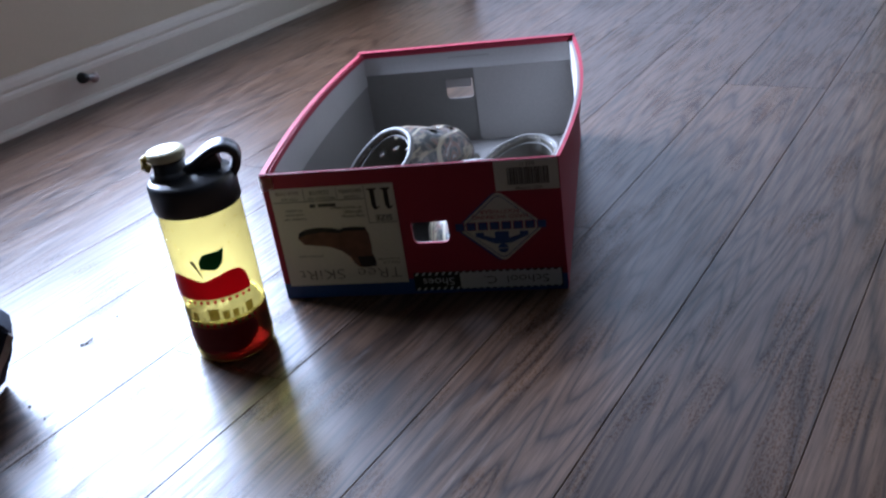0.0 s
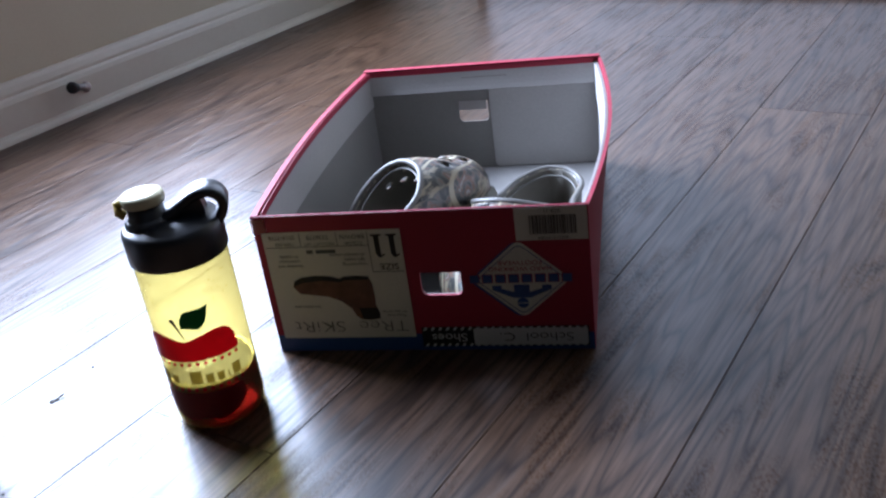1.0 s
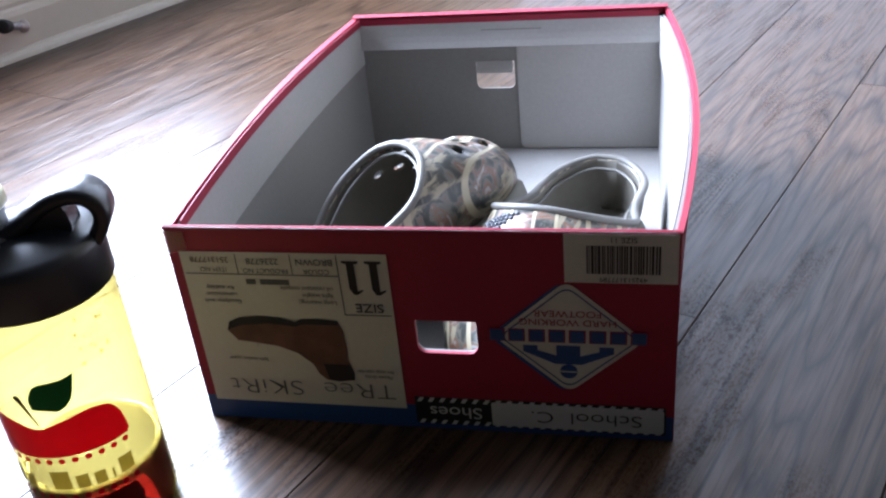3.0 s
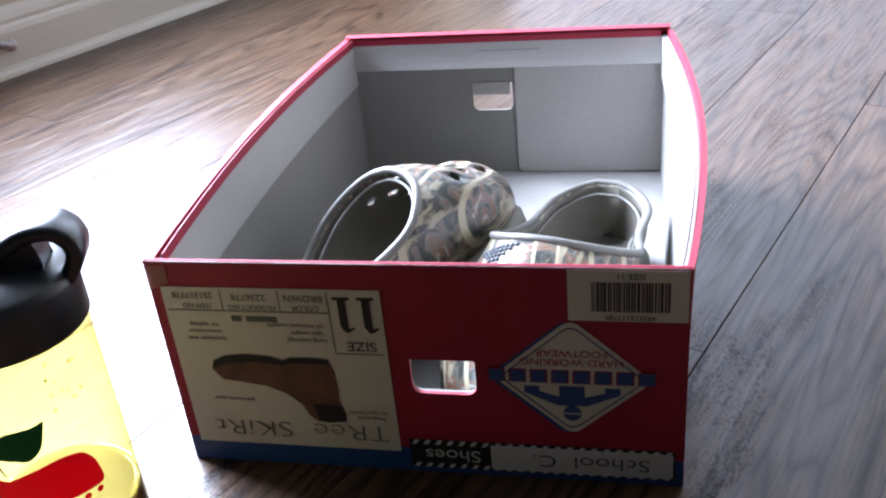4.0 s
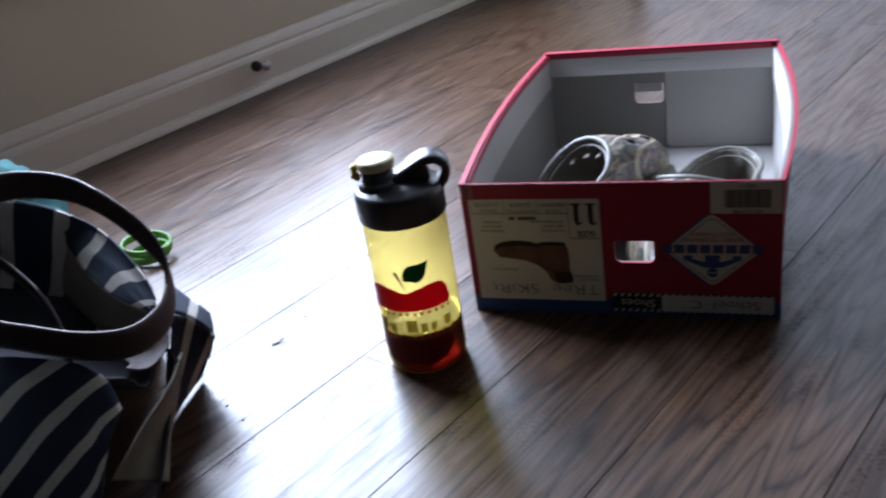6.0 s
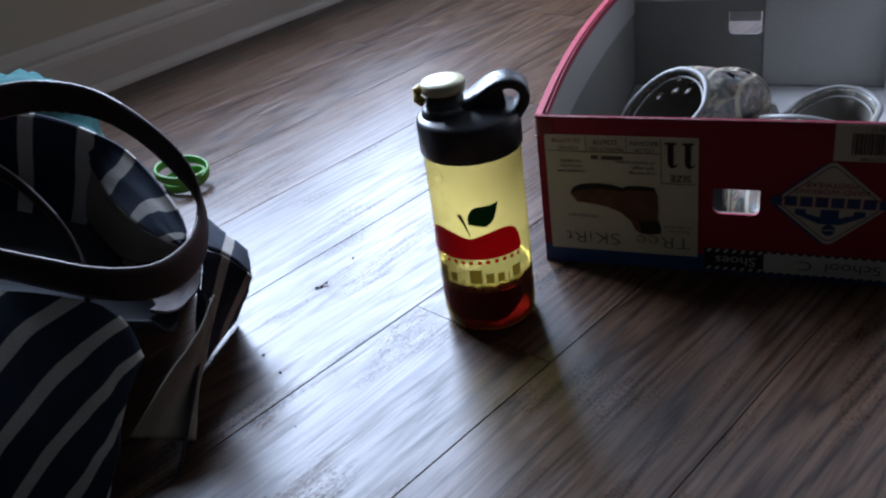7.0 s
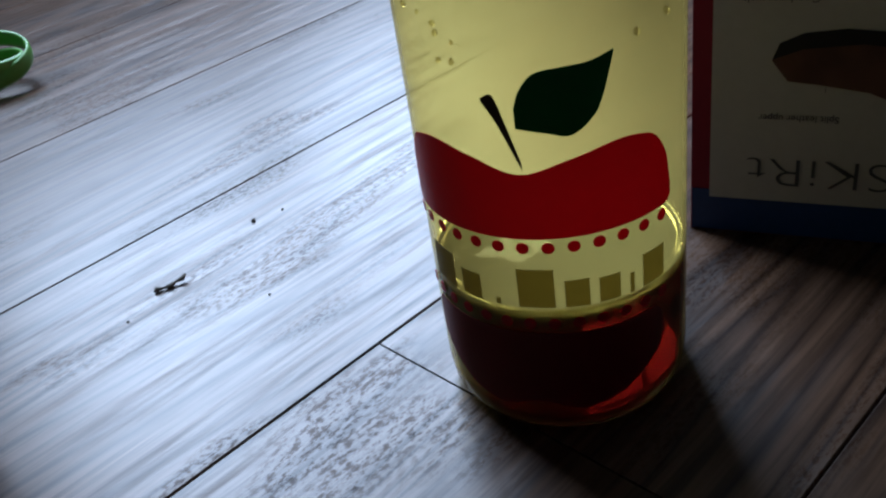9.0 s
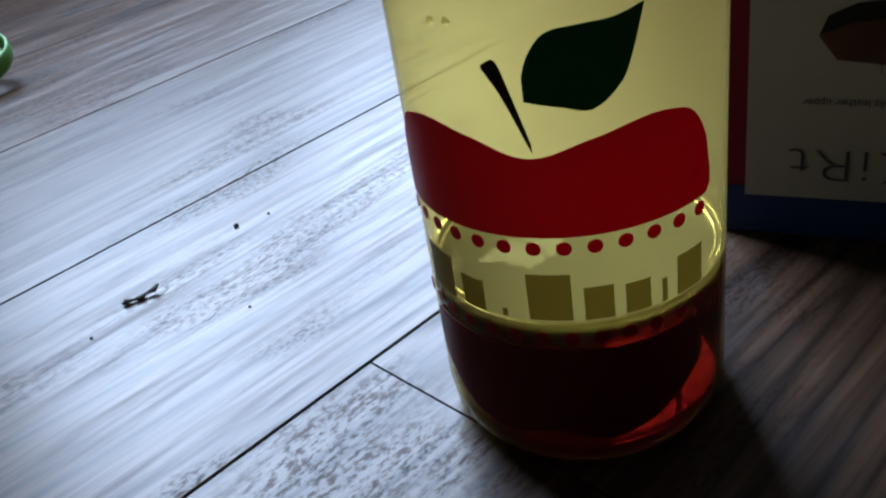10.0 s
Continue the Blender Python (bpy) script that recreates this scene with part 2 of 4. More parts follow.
def lathe(profile, segments=48, center=(0, 0, 0), bm=None, closed=False):
    """Turns (radius, height) pairs round the upright axis."""
    bm = bm or bmesh.new()
    rings = []
    for r, z in profile:
        if r < 1e-6:
            rings.append([bm.verts.new((center[0], center[1], center[2] + z))] * segments)
        else:
            rings.append([bm.verts.new((center[0] + r * math.cos(a), center[1] + r * math.sin(a), center[2] + z))
                          for a in (2 * math.pi * i / segments for i in range(segments))])
    if closed:
        rings.append(rings[0])
    for lo, hi in zip(rings, rings[1:]):
        for i in range(segments):
            j = (i + 1) % segments
            vs = list(dict.fromkeys((lo[i], lo[j], hi[j], hi[i])))
            if len(vs) > 2:
                bm.faces.new(vs)
    return bm


def sheet(fn, nu, nv, thick, bm=None):
    """A slab over fn(s, t) -> point, s and t from 0 to 1, made thick along its normals by thick on one side."""
    bm = bm or bmesh.new()
    grid = [[Vector(fn(i / nu, j / nv)) for j in range(nv + 1)] for i in range(nu + 1)]
    nor = [[None] * (nv + 1) for _ in range(nu + 1)]
    for i in range(nu + 1):
        for j in range(nv + 1):
            du = grid[min(i + 1, nu)][j] - grid[max(i - 1, 0)][j]
            dv = grid[i][min(j + 1, nv)] - grid[i][max(j - 1, 0)]
            n = du.cross(dv)
            nor[i][j] = n.normalized() if n.length > 1e-12 else Vector((0, 0, 1))
    a = [[bm.verts.new(p) for p in row] for row in grid]
    b = [[bm.verts.new(grid[i][j] + nor[i][j] * thick) for j in range(nv + 1)] for i in range(nu + 1)]
    for i in range(nu):
        for j in range(nv):
            bm.faces.new((a[i][j], a[i + 1][j], a[i + 1][j + 1], a[i][j + 1]))
            bm.faces.new((b[i][j], b[i][j + 1], b[i + 1][j + 1], b[i + 1][j]))
    edge = [(i, 0) for i in range(nu)] + [(nu, j) for j in range(nv)] + [(i, nv) for i in range(nu, 0, -1)] + [(0, j) for j in range(nv, 0, -1)]
    for (i, j), (k, l) in zip(edge, edge[1:] + edge[:1]):
        bm.faces.new((a[i][j], b[i][j], b[k][l], a[k][l]))
    return bm


def plate(outer, holes, depth, place):
    """A flat slab with holes; outlines in two dimensions, place(a, b, d) gives the point at depth d."""
    bm = bmesh.new()
    loops = []
    for loop in (outer, *holes):
        vs = [bm.verts.new((a, b, 0)) for a, b in loop]
        loops.append(vs)
        for v, w in zip(vs, vs[1:] + vs[:1]):
            bm.edges.new((v, w))
    bmesh.ops.triangle_fill(bm, edges=bm.edges[:], use_beauty=True, normal=(0, 0, 1))
    top = bm.faces[:]
    flat = {v: bm.verts.new((v.co.x, v.co.y, 1)) for vs in loops for v in vs}
    for f in top:
        bm.faces.new([flat[v] for v in reversed(f.verts)])
    for vs in loops:
        for v, w in zip(vs, vs[1:] + vs[:1]):
            bm.faces.new((v, w, flat[w], flat[v]))
    for v in bm.verts:
        v.co = place(v.co.x, v.co.y, v.co.z * depth)
    return bm


def rounded(a0, b0, a1, b1, radii, n=5):
    """A rectangle with corner radii, from the lower left round to the left."""
    out = []
    for (ca, cb, start), r in zip(((a0, b0, 180), (a1, b0, 270), (a1, b1, 0), (a0, b1, 90)), radii):
        if r <= 0:
            out.append((ca, cb))
            continue
        oa, ob = ca + (r if ca == a0 else -r), cb + (r if cb == b0 else -r)
        out += [(oa + r * math.cos(radians(start + 90 * k / n)), ob + r * math.sin(radians(start + 90 * k / n))) for k in range(n + 1)]
    return out


def tube(points, radius, segments=10, closed=False, flat=1.0, up=(0, 0, 1), bm=None):
    """A band or cord along points; flat squeezes it across up."""
    bm = bm or bmesh.new()
    pts = [Vector(p) for p in points]
    n, rings = len(pts), []
    for i, p in enumerate(pts):
        d = (pts[(i + 1) % n] - pts[i - 1]) if closed else pts[min(i + 1, n - 1)] - pts[max(i - 1, 0)]
        d.normalize()
        side = d.cross(Vector(up))
        side = side.normalized() if side.length > 1e-6 else Vector((1, 0, 0))
        top = side.cross(d).normalized()
        r = radius(i / (n - 1)) if callable(radius) else radius
        rings.append([bm.verts.new(p + side * (r * math.cos(a) * flat) + top * (r * math.sin(a))) for a in (2 * math.pi * k / segments for k in range(segments))])
    pairs = list(zip(rings, rings[1:])) + ([(rings[-1], rings[0])] if closed else [])
    for lo, hi in pairs:
        for k in range(segments):
            bm.faces.new((lo[k], lo[(k + 1) % segments], hi[(k + 1) % segments], hi[k]))
    if not closed:
        bm.faces.new(rings[0])
        bm.faces.new(rings[-1])
    return bm


# ---- the room ----
def structure(name, bm, material, label=""):
    return tagged(part(name, bm, material), label, kind="structure")


floor = structure("floor", block(WALL_X - 0.1, ROOM_Y - 0.1, -0.05, ROOM_X + 0.1, DOOR_Y + 0.1, -0.004), JOINT, "grey-brown wood-look laminate plank floor, semi-gloss")
ceiling = structure("ceiling", block(WALL_X - 0.1, ROOM_Y - 0.1, CEIL, ROOM_X + 0.1, DOOR_Y + 0.1, CEIL + 0.1), CEILW, "unseen plain ceiling, grey set dark to cut bounce light")


def window_wall():
    outer = [(ROOM_Y, 0), (DOOR_Y, 0), (DOOR_Y, CEIL), (ROOM_Y, CEIL)]
    hole = [(WIN_Y0, WIN_Z0), (WIN_Y0, WIN_Z1), (WIN_Y1, WIN_Z1), (WIN_Y1, WIN_Z0)]
    return plate(outer, [hole], 0.12, lambda a, b, d: (WALL_X - d, a, b))


structure("wall_west", window_wall(), PAINT, "beige painted wall with a window opening")
DOOR_X0, DOOR_X1, DOOR_H = -0.585, 0.372, 2.04
structure("wall_north", plate([(WALL_X - 0.12, 0), (DOOR_X0, 0), (DOOR_X0, DOOR_H), (DOOR_X1, DOOR_H), (DOOR_X1, 0), (ROOM_X, 0), (ROOM_X, CEIL), (WALL_X - 0.12, CEIL)],
                              [], 0.12, lambda a, b, d: (a, DOOR_Y + d, b)), PAINT, "beige painted wall with a doorway")
# unseen walls that close the room, dark so that little light returns
structure("wall_east", block(ROOM_X, ROOM_Y, 0, ROOM_X + 0.1, DOOR_Y, CEIL), TAUPE, "unseen plain wall, taupe set dark to cut bounce light")
structure("wall_south", block(WALL_X - 0.12, ROOM_Y - 0.1, 0, ROOM_X, ROOM_Y, CEIL), TAUPE, "unseen plain wall, taupe set dark to cut bounce light")


def skirting(length):
    """A moulded skirting board along +x, its back on y = 0."""
    prof = [(0, 0), (0.013, 0), (0.013, 0.062), (0.011, 0.070), (0.008, 0.074), (0.0085, 0.080), (0.006, 0.090), (0.003, 0.097), (0, 0.099)]
    bm = bmesh.new()
    a, b = [bm.verts.new((0, -p, z)) for p, z in prof], [bm.verts.new((length, -p, z)) for p, z in prof]
    for i in range(len(prof)):
        j = (i + 1) % len(prof)
        bm.faces.new((a[i], a[j], b[j], b[i]))
    bm.faces.new(a)
    bm.faces.new(b)
    # shoe moulding: a quarter round at the foot
    q = [(0.013, 0)] + [(0.013 + 0.012 * math.cos(t), 0.015 * math.sin(t)) for t in (0, 0.4, 0.8, 1.2, 1.57)]
    a, b = [bm.verts.new((0, -p, z)) for p, z in q], [bm.verts.new((length, -p, z)) for p, z in q]
    for i in range(len(q)):
        j = (i + 1) % len(q)
        bm.faces.new((a[i], a[j], b[j], b[i]))
    bm.faces.new(a)
    bm.faces.new(b)
    return bm


sk = structure("baseboard", skirting(DOOR_Y - ROOM_Y), TRIM, "cream painted moulded baseboard")
sk.matrix_world = pose(WALL_X, ROOM_Y, 0, 0, 0, 90)
sk = structure("baseboard", skirting(DOOR_X0 - 0.06 - WALL_X - 0.014), TRIM, "cream painted moulded baseboard")
sk.matrix_world = pose(WALL_X + 0.014, DOOR_Y, 0)
sk = structure("baseboard", skirting(ROOM_X - DOOR_X1 - 0.06), TRIM, "cream painted moulded baseboard")
sk.matrix_world = pose(DOOR_X1 + 0.06, DOOR_Y, 0)


def casing(x0, x1, z0, z1):
    bm = block(x0, DOOR_Y - 0.016, z0, x1, DOOR_Y, z1, 0.003)
    w = x1 - x0
    if w < 0.2:
        block(x0 + w * 0.18, DOOR_Y - 0.021, z0, x0 + w * 0.42, DOOR_Y - 0.012, z1, 0.003, bm=bm)
        block(x0 + w * 0.62, DOOR_Y - 0.021, z0, x0 + w * 0.8, DOOR_Y - 0.012, z1, 0.003, bm=bm)
    return bm


trim = tagged(new("door_trim"), "white painted fluted door casing", kind="structure")
part("casing", casing(DOOR_X0 - 0.06, DOOR_X0 + 0.004, 0, DOOR_H), TRIM, trim)
part("casing", casing(DOOR_X1 - 0.004, DOOR_X1 + 0.06, 0, DOOR_H), TRIM, trim)
part("head_casing", casing(DOOR_X0 - 0.06, DOOR_X1 + 0.06, DOOR_H, DOOR_H + 0.06), TRIM, trim)
door = tagged(new("door_1"), "white painted closed door with a dark gap below", kind="structure")
part("door_leaf", block(DOOR_X0 + 0.006, DOOR_Y + 0.012, 0.012, DOOR_X1 - 0.006, DOOR_Y + 0.05, DOOR_H - 0.004, 0.002), DOORW, door)
# black strip that fills the gap below the leaf
part("door_sweep", block(DOOR_X0 + 0.006, DOOR_Y + 0.016, 0.002, DOOR_X1 - 0.006, DOOR_Y + 0.046, 0.0115), INK, door, "black strip filling the gap below the door")
# added black block: the darkness behind the door as a solid
part("threshold", block(DOOR_X0, DOOR_Y + 0.052, -0.003, DOOR_X1, DOOR_Y + 0.12, 0.30), INK, door, "added black block in place of the dark space behind the door")

win = tagged(new("window_1"), "white framed window with two panes in overcast daylight", kind="structure")
wy = (WIN_Y0 + WIN_Y1) / 2
for a, b, c, d in ((WIN_Y0, WIN_Z0, WIN_Y0 + 0.04, WIN_Z1), (WIN_Y1 - 0.04, WIN_Z0, WIN_Y1, WIN_Z1), (WIN_Y0 + 0.04, WIN_Z1 - 0.04, WIN_Y1 - 0.04, WIN_Z1),
                   (WIN_Y0 + 0.04, WIN_Z0, WIN_Y1 - 0.04, WIN_Z0 + 0.04), (wy - 0.02, WIN_Z0 + 0.04, wy + 0.02, WIN_Z1 - 0.04)):
    part("window_frame", block(WALL_X - 0.055, a, b, WALL_X - 0.02, c, d, 0.003), DOORW, win)
part("window_sill", block(WALL_X - 0.02, WIN_Y0 - 0.04, WIN_Z0 - 0.03, WALL_X + 0.03, WIN_Y1 + 0.04, WIN_Z0 - 0.002, 0.004), DOORW, win)

# ---- the shoe box ----
BOX_W, BOX_D, BOX_H, WALL = 0.3025, 0.4345, 0.1445, 0.0025
BOX = pose(-0.0023, 0.003, 0, 0, 0, 22.4)
box = tagged(new("shoe_box"), "open red and blue cardboard shoe box with printed end panel", "box")
box.matrix_world = BOX


def bow(s, amount):
    return amount * math.sin(math.pi * s) ** 0.9


def hole_outline(u0, u1, z0, z1):
    return rounded(u0, z0, u1, z1, (0.006, 0.006, 0.0008, 0.0008))


front = part("front_panel", plate([(0, 0.0), (BOX_W, 0.0), (BOX_W, BOX_H), (0, BOX_H)], [hole_outline(0.149, 0.1866, 0.0595, 0.0832)[::-1]], WALL,
                                  lambda a, b, d: (a, d, b)), RED, box, "red printed cardboard end with a hand hole")
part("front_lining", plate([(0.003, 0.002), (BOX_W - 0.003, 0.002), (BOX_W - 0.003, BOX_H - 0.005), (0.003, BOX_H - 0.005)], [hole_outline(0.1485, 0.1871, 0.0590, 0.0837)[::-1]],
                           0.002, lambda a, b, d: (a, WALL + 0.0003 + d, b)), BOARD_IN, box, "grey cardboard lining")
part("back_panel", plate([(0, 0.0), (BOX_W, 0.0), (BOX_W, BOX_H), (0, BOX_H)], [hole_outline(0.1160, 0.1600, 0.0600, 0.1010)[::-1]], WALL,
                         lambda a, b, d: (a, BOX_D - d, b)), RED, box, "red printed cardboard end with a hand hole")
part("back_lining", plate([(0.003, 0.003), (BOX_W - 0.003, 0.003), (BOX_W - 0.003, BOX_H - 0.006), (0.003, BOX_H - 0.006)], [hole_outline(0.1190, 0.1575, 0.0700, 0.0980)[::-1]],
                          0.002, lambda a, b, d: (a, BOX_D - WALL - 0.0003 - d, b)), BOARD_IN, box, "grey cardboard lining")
part("tuck_panel", plate(rounded(0.1605, 0.006, BOX_W - 0.004, BOX_H - 0.028, (0.007, 0.0, 0.0, 0.0)), [], 0.002,
                         lambda a, b, d: (a, BOX_D - WALL - 0.0028 - d, b)), BOARD, box, "light grey tucked cardboard panel")
part("back_flap", sheet(lambda s, t: (0.006 + s * (BOX_W - 0.012), BOX_D - WALL - 0.0055 - 0.004 * t * t, BOX_H - 0.006 - 0.024 * t), 8, 4, -0.0015), BOARD, box, "folded-over light grey cardboard flap")
part("hole_tab", sheet(lambda s, t: (0.1200 + s * 0.036, BOX_D - 0.0058 - 0.005 * t, 0.0985 - 0.0105 * t), 4, 3, 0.0012), BOARD, box, "pushed-in cardboard tab")


def side(sign, u_out, amount, inset, z0, z1, thick):
    """A long side that bows outward towards its open top."""
    def fn(s, t):
        z = z0 + (z1 - z0) * t
        v = WALL + inset + s * (BOX_D - 2 * WALL - 2 * inset)
        return (u_out + sign * bow(s, amount) * (z / BOX_H) ** 1.3, v, z)
    return sheet(fn, 28, 8, thick)


LEFT_BOW, RIGHT_BOW = 0.013, 0.017
part("side_panel", side(-1, 0.0, LEFT_BOW, 0, 0, BOX_H, 0.0025), RED, box)
part("side_panel", side(1, BOX_W, RIGHT_BOW, 0, 0, BOX_H, -0.0025), RED, box)
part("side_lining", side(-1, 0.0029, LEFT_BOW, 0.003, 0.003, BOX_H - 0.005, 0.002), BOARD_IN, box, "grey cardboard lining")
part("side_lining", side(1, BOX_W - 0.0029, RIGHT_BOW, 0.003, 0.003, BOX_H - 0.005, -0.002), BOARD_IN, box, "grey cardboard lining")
part("side_flap", side(-1, 0.0053, LEFT_BOW, 0.006, BOX_H - 0.045, BOX_H - 0.006, 0.0015), BOARD, box, "folded-over light grey cardboard flap")
part("side_flap", side(1, BOX_W - 0.0053, RIGHT_BOW, 0.006, BOX_H - 0.045, BOX_H - 0.006, -0.0015), BOARD, box, "folded-over light grey cardboard flap")


def rim_cap(sign, u_out, amount, wide):
    return sheet(lambda p, q: (u_out + sign * (bow(p, amount) - wide * q + 0.0006), p * BOX_D, BOX_H + 0.0002), 28, 2, 0.0012 * -sign)


part("rim", rim_cap(-1, 0.0, LEFT_BOW, 0.0058), RED, box, "red folded rim")
part("rim", rim_cap(1, BOX_W, RIGHT_BOW, 0.0034), RED, box, "red folded rim")
part("rim", block(-0.0004, BOX_D - 0.0094, BOX_H + 0.0015, BOX_W + 0.0004, BOX_D + 0.0004, BOX_H + 0.0027, 0.0004), RED, box, "red folded rim")
part("rim", tube([(k / 8 * BOX_W, 0.0016, BOX_H - 0.0006) for k in range(9)], 0.0020, 8), RED, box, "red folded rim with white worn edge")
rnd = random.Random(8)
worn = [(0.002 + (BOX_W - 0.004) * q / 90, -0.0003, BOX_H + 0.0006) for q in range(91)]
scuff = [0.00012 + 0.00050 * max(0.0, noise.noise(Vector((q * 0.21, 3.3, 0.7)))) for q in range(92)]
part("worn_edge", tube(worn, lambda t: scuff[int(t * 90)], 6), BOARD, box, "scuffed pale cardboard edge")
part("rim_band", side(-1, 0.0072, LEFT_BOW, 0.007, BOX_H - 0.0065, BOX_H, 0.0006), RED, box, "red paper folded over the edge")
part("rim_band", block(0.008, BOX_D - WALL - 0.0066, BOX_H - 0.0075, BOX_W - 0.008, BOX_D - WALL - 0.0058, BOX_H), RED, box, "red paper folded over the edge")
part("flap_print", block(0.1275, BOX_D - WALL - 0.0075, BOX_H - 0.0145, 0.186, BOX_D - WALL - 0.0068, BOX_H - 0.0130), BOARD_IN, box, "line of small grey print")
part("bottom_panel", block(0.003, 0.003, 0.0015, BOX_W - 0.003, BOX_D - 0.003, 0.0045), BOARD, box, "light grey cardboard bottom")
part("tape", sheet(lambda s, t: (-0.0012 + 0.014 * s, -0.0006, BOX_H - 0.002 - 0.016 * t * (1 - 0.3 * s)), 4, 4, -0.0003), TAPE, box, "clear tape patch")


def stuck(name, outline, material, lift, label="", holes=()):
    """A flat print or sticker on the front panel."""
    return part(name, plate(outline, holes, 0.0002, lambda a, b, d: (a, -lift - d, b - DROP)), material, front, label)


def rect(u0, z0, u1, z1):
    return [(u0, z0), (u1, z0), (u1, z1), (u0, z1)]


def words(text, size, u, z, material, lift=0.0014, align="CENTER", squeeze=1.0, label="", thin=0.0):
    """Printed words, head down, with their middle at (u, z) on the front panel."""
    cu = bpy.data.curves.new("words", "FONT")
    cu.body, cu.size, cu.align_x, cu.align_y, cu.extrude = text, size, align, "CENTER", 0.00005
    cu.offset = -thin
    tmp = new("words", cu)
    me = bpy.data.meshes.new_from_object(tmp.evaluated_get(bpy.context.evaluated_depsgraph_get()))
    bpy.data.objects.remove(tmp)
    me.materials.clear()
    me.materials.append(material)
    me.transform(Matrix(((-squeeze, 0, 0, u), (0, 0, -1, -lift), (0, -1, 0, z - DROP), (0, 0, 0, 1))))
    ob = new("lettering", me)
    ob.parent = front
    if label:
        ob["label"] = label
    return ob


DROP = 0.0
stuck("blue_band", rect(0.0005, 0.0005, BOX_W - 0.0005, 0.0185), BLUE, 0.0003, "dark blue printed band")
stuck("barcode_label", rect(0.2395, 0.1130, 0.3015, 0.1440), PAPER, 0.0006, "cream paper barcode label, head down")
DROP = 0.0056  # how low the size label sits
stuck("size_label", rect(0.007, 0.0211, 0.1372, 0.1345), PAPER, 0.0006, "cream paper size label, head down")
# printed boot, head down: sole above, shaft below
BOOT = [(0.0271, 0.0775), (0.0293, 0.0835), (0.0370, 0.0870), (0.0502, 0.0885), (0.0645, 0.0875), (0.0733, 0.0850), (0.0777, 0.0870), (0.0887, 0.0875), (0.1008, 0.0865),
        (0.1035, 0.0795), (0.1041, 0.0655), (0.1035, 0.0575), (0.1063, 0.0475), (0.1057, 0.0420), (0.0953, 0.0405), (0.0876, 0.0415), (0.0832, 0.0455), (0.0799, 0.0535), (0.0711, 0.0615), (0.0590, 0.0665), (0.0425, 0.0690), (0.0326, 0.0700)]
stuck("boot_print", BOOT, LEATHER_PRINT, 0.0010, "brown printed picture of a work boot")
stuck("boot_sole", [(0.0271, 0.0780), (0.0293, 0.0840), (0.0370, 0.0877), (0.0502, 0.0893), (0.0645, 0.0883), (0.0733, 0.0858), (0.0777, 0.0878), (0.0887, 0.0883), (0.1010, 0.0873), (0.1010, 0.0840),
                    (0.0777, 0.0840), (0.0733, 0.0820), (0.0557, 0.0840), (0.0370, 0.0820)], INK, 0.0013, "dark printed boot sole")
stuck("boot_collar", [(0.0870, 0.0540), (0.1046, 0.0540), (0.1063, 0.0475), (0.1057, 0.0423), (0.0953, 0.0408), (0.0892, 0.0420)], INK, 0.0013, "dark printed boot collar")
for k, (u0, z0, u1, z1) in enumerate(((0.0085, 0.1188, 0.1065, 0.1194), (0.0428, 0.1192, 0.0432, 0.1335), (0.0775, 0.1192, 0.0779, 0.1335), (0.1063, 0.0920, 0.1068, 0.1335), (0.1063, 0.0915, 0.1358, 0.0921),
                                      (0.0790, 0.0985, 0.0792, 0.1025), (0.0450, 0.0660, 0.0452, 0.0730))):
    stuck("ruled_line", rect(u0, z0, u1, z1), GREYINK, 0.0009)
for c in (0.1145, 0.1285):
    stuck("numeral_one", [(c + 0.0024, 0.1065), (c + 0.0024, 0.1278), (c + 0.0050, 0.1284), (c + 0.0050, 0.1298), (c - 0.0050, 0.1298), (c - 0.0050, 0.1284), (c - 0.0024, 0.1278), (c - 0.0024, 0.1105), (c + 0.0000, 0.1065)][::-1], INK, 0.0010, "bold black numeral one")
    stuck("numeral_flag", [(c + 0.0024, 0.1066), (c + 0.0060, 0.1092), (c + 0.0060, 0.1102), (c + 0.0024, 0.1090)], INK, 0.0010)
words("SIZE", 0.0088, 0.1228, 0.0975, INK, squeeze=1.1)
words("BROWN", 0.0062, 0.0925, 0.1288, GREYINK)
words("COLOR", 0.0048, 0.0930, 0.1222, GREYINK)
words("2236778", 0.0060, 0.0600, 0.1288, GREYINK)
words("PRODUCT NO.", 0.0044, 0.0605, 0.1222, GREYINK)
words("251317778", 0.0056, 0.0260, 0.1296, LEATHER_PRINT)
words("ITEM NO.", 0.0044, 0.0270, 0.1226, GREYINK)
words("Long wearing", 0.0042, 0.0915, 0.1003, GREYINK)
words("light weight", 0.0042, 0.0915, 0.1052, GREYINK)
words("oil resistant outsole", 0.0042, 0.0850, 0.1102, GREYINK)
words("Goodyear welt", 0.0040, 0.0290, 0.0998, GREYINK)
words("construction", 0.0040, 0.0290, 0.1047, GREYINK)
words("for stability", 0.0040, 0.0290, 0.1096, GREYINK)
words("Split leather upper", 0.0036, 0.0370, 0.0560, GREYINK)
words("Please circle", 0.0036, 0.1220, 0.0455, GREYINK)
words("for easy reorder", 0.0036, 0.1200, 0.0495, GREYINK)
stuck("product_name_bar", rect(0.0560, 0.1122, 0.0745, 0.1158), GREYINK, 0.0010, "grey printed bar")
stuck("product_name_bar", rect(0.0470, 0.1122, 0.0530, 0.1158), GREYINK, 0.0010, "grey printed bar")
words("TRee  SKiRt", 0.0170, 0.0760, 0.0345, GREYINK, squeeze=1.32, thin=0.00035, label="handwritten pen words")
# barcode
DROP = -0.0005
rnd = random.Random(4)
u = 0.2520
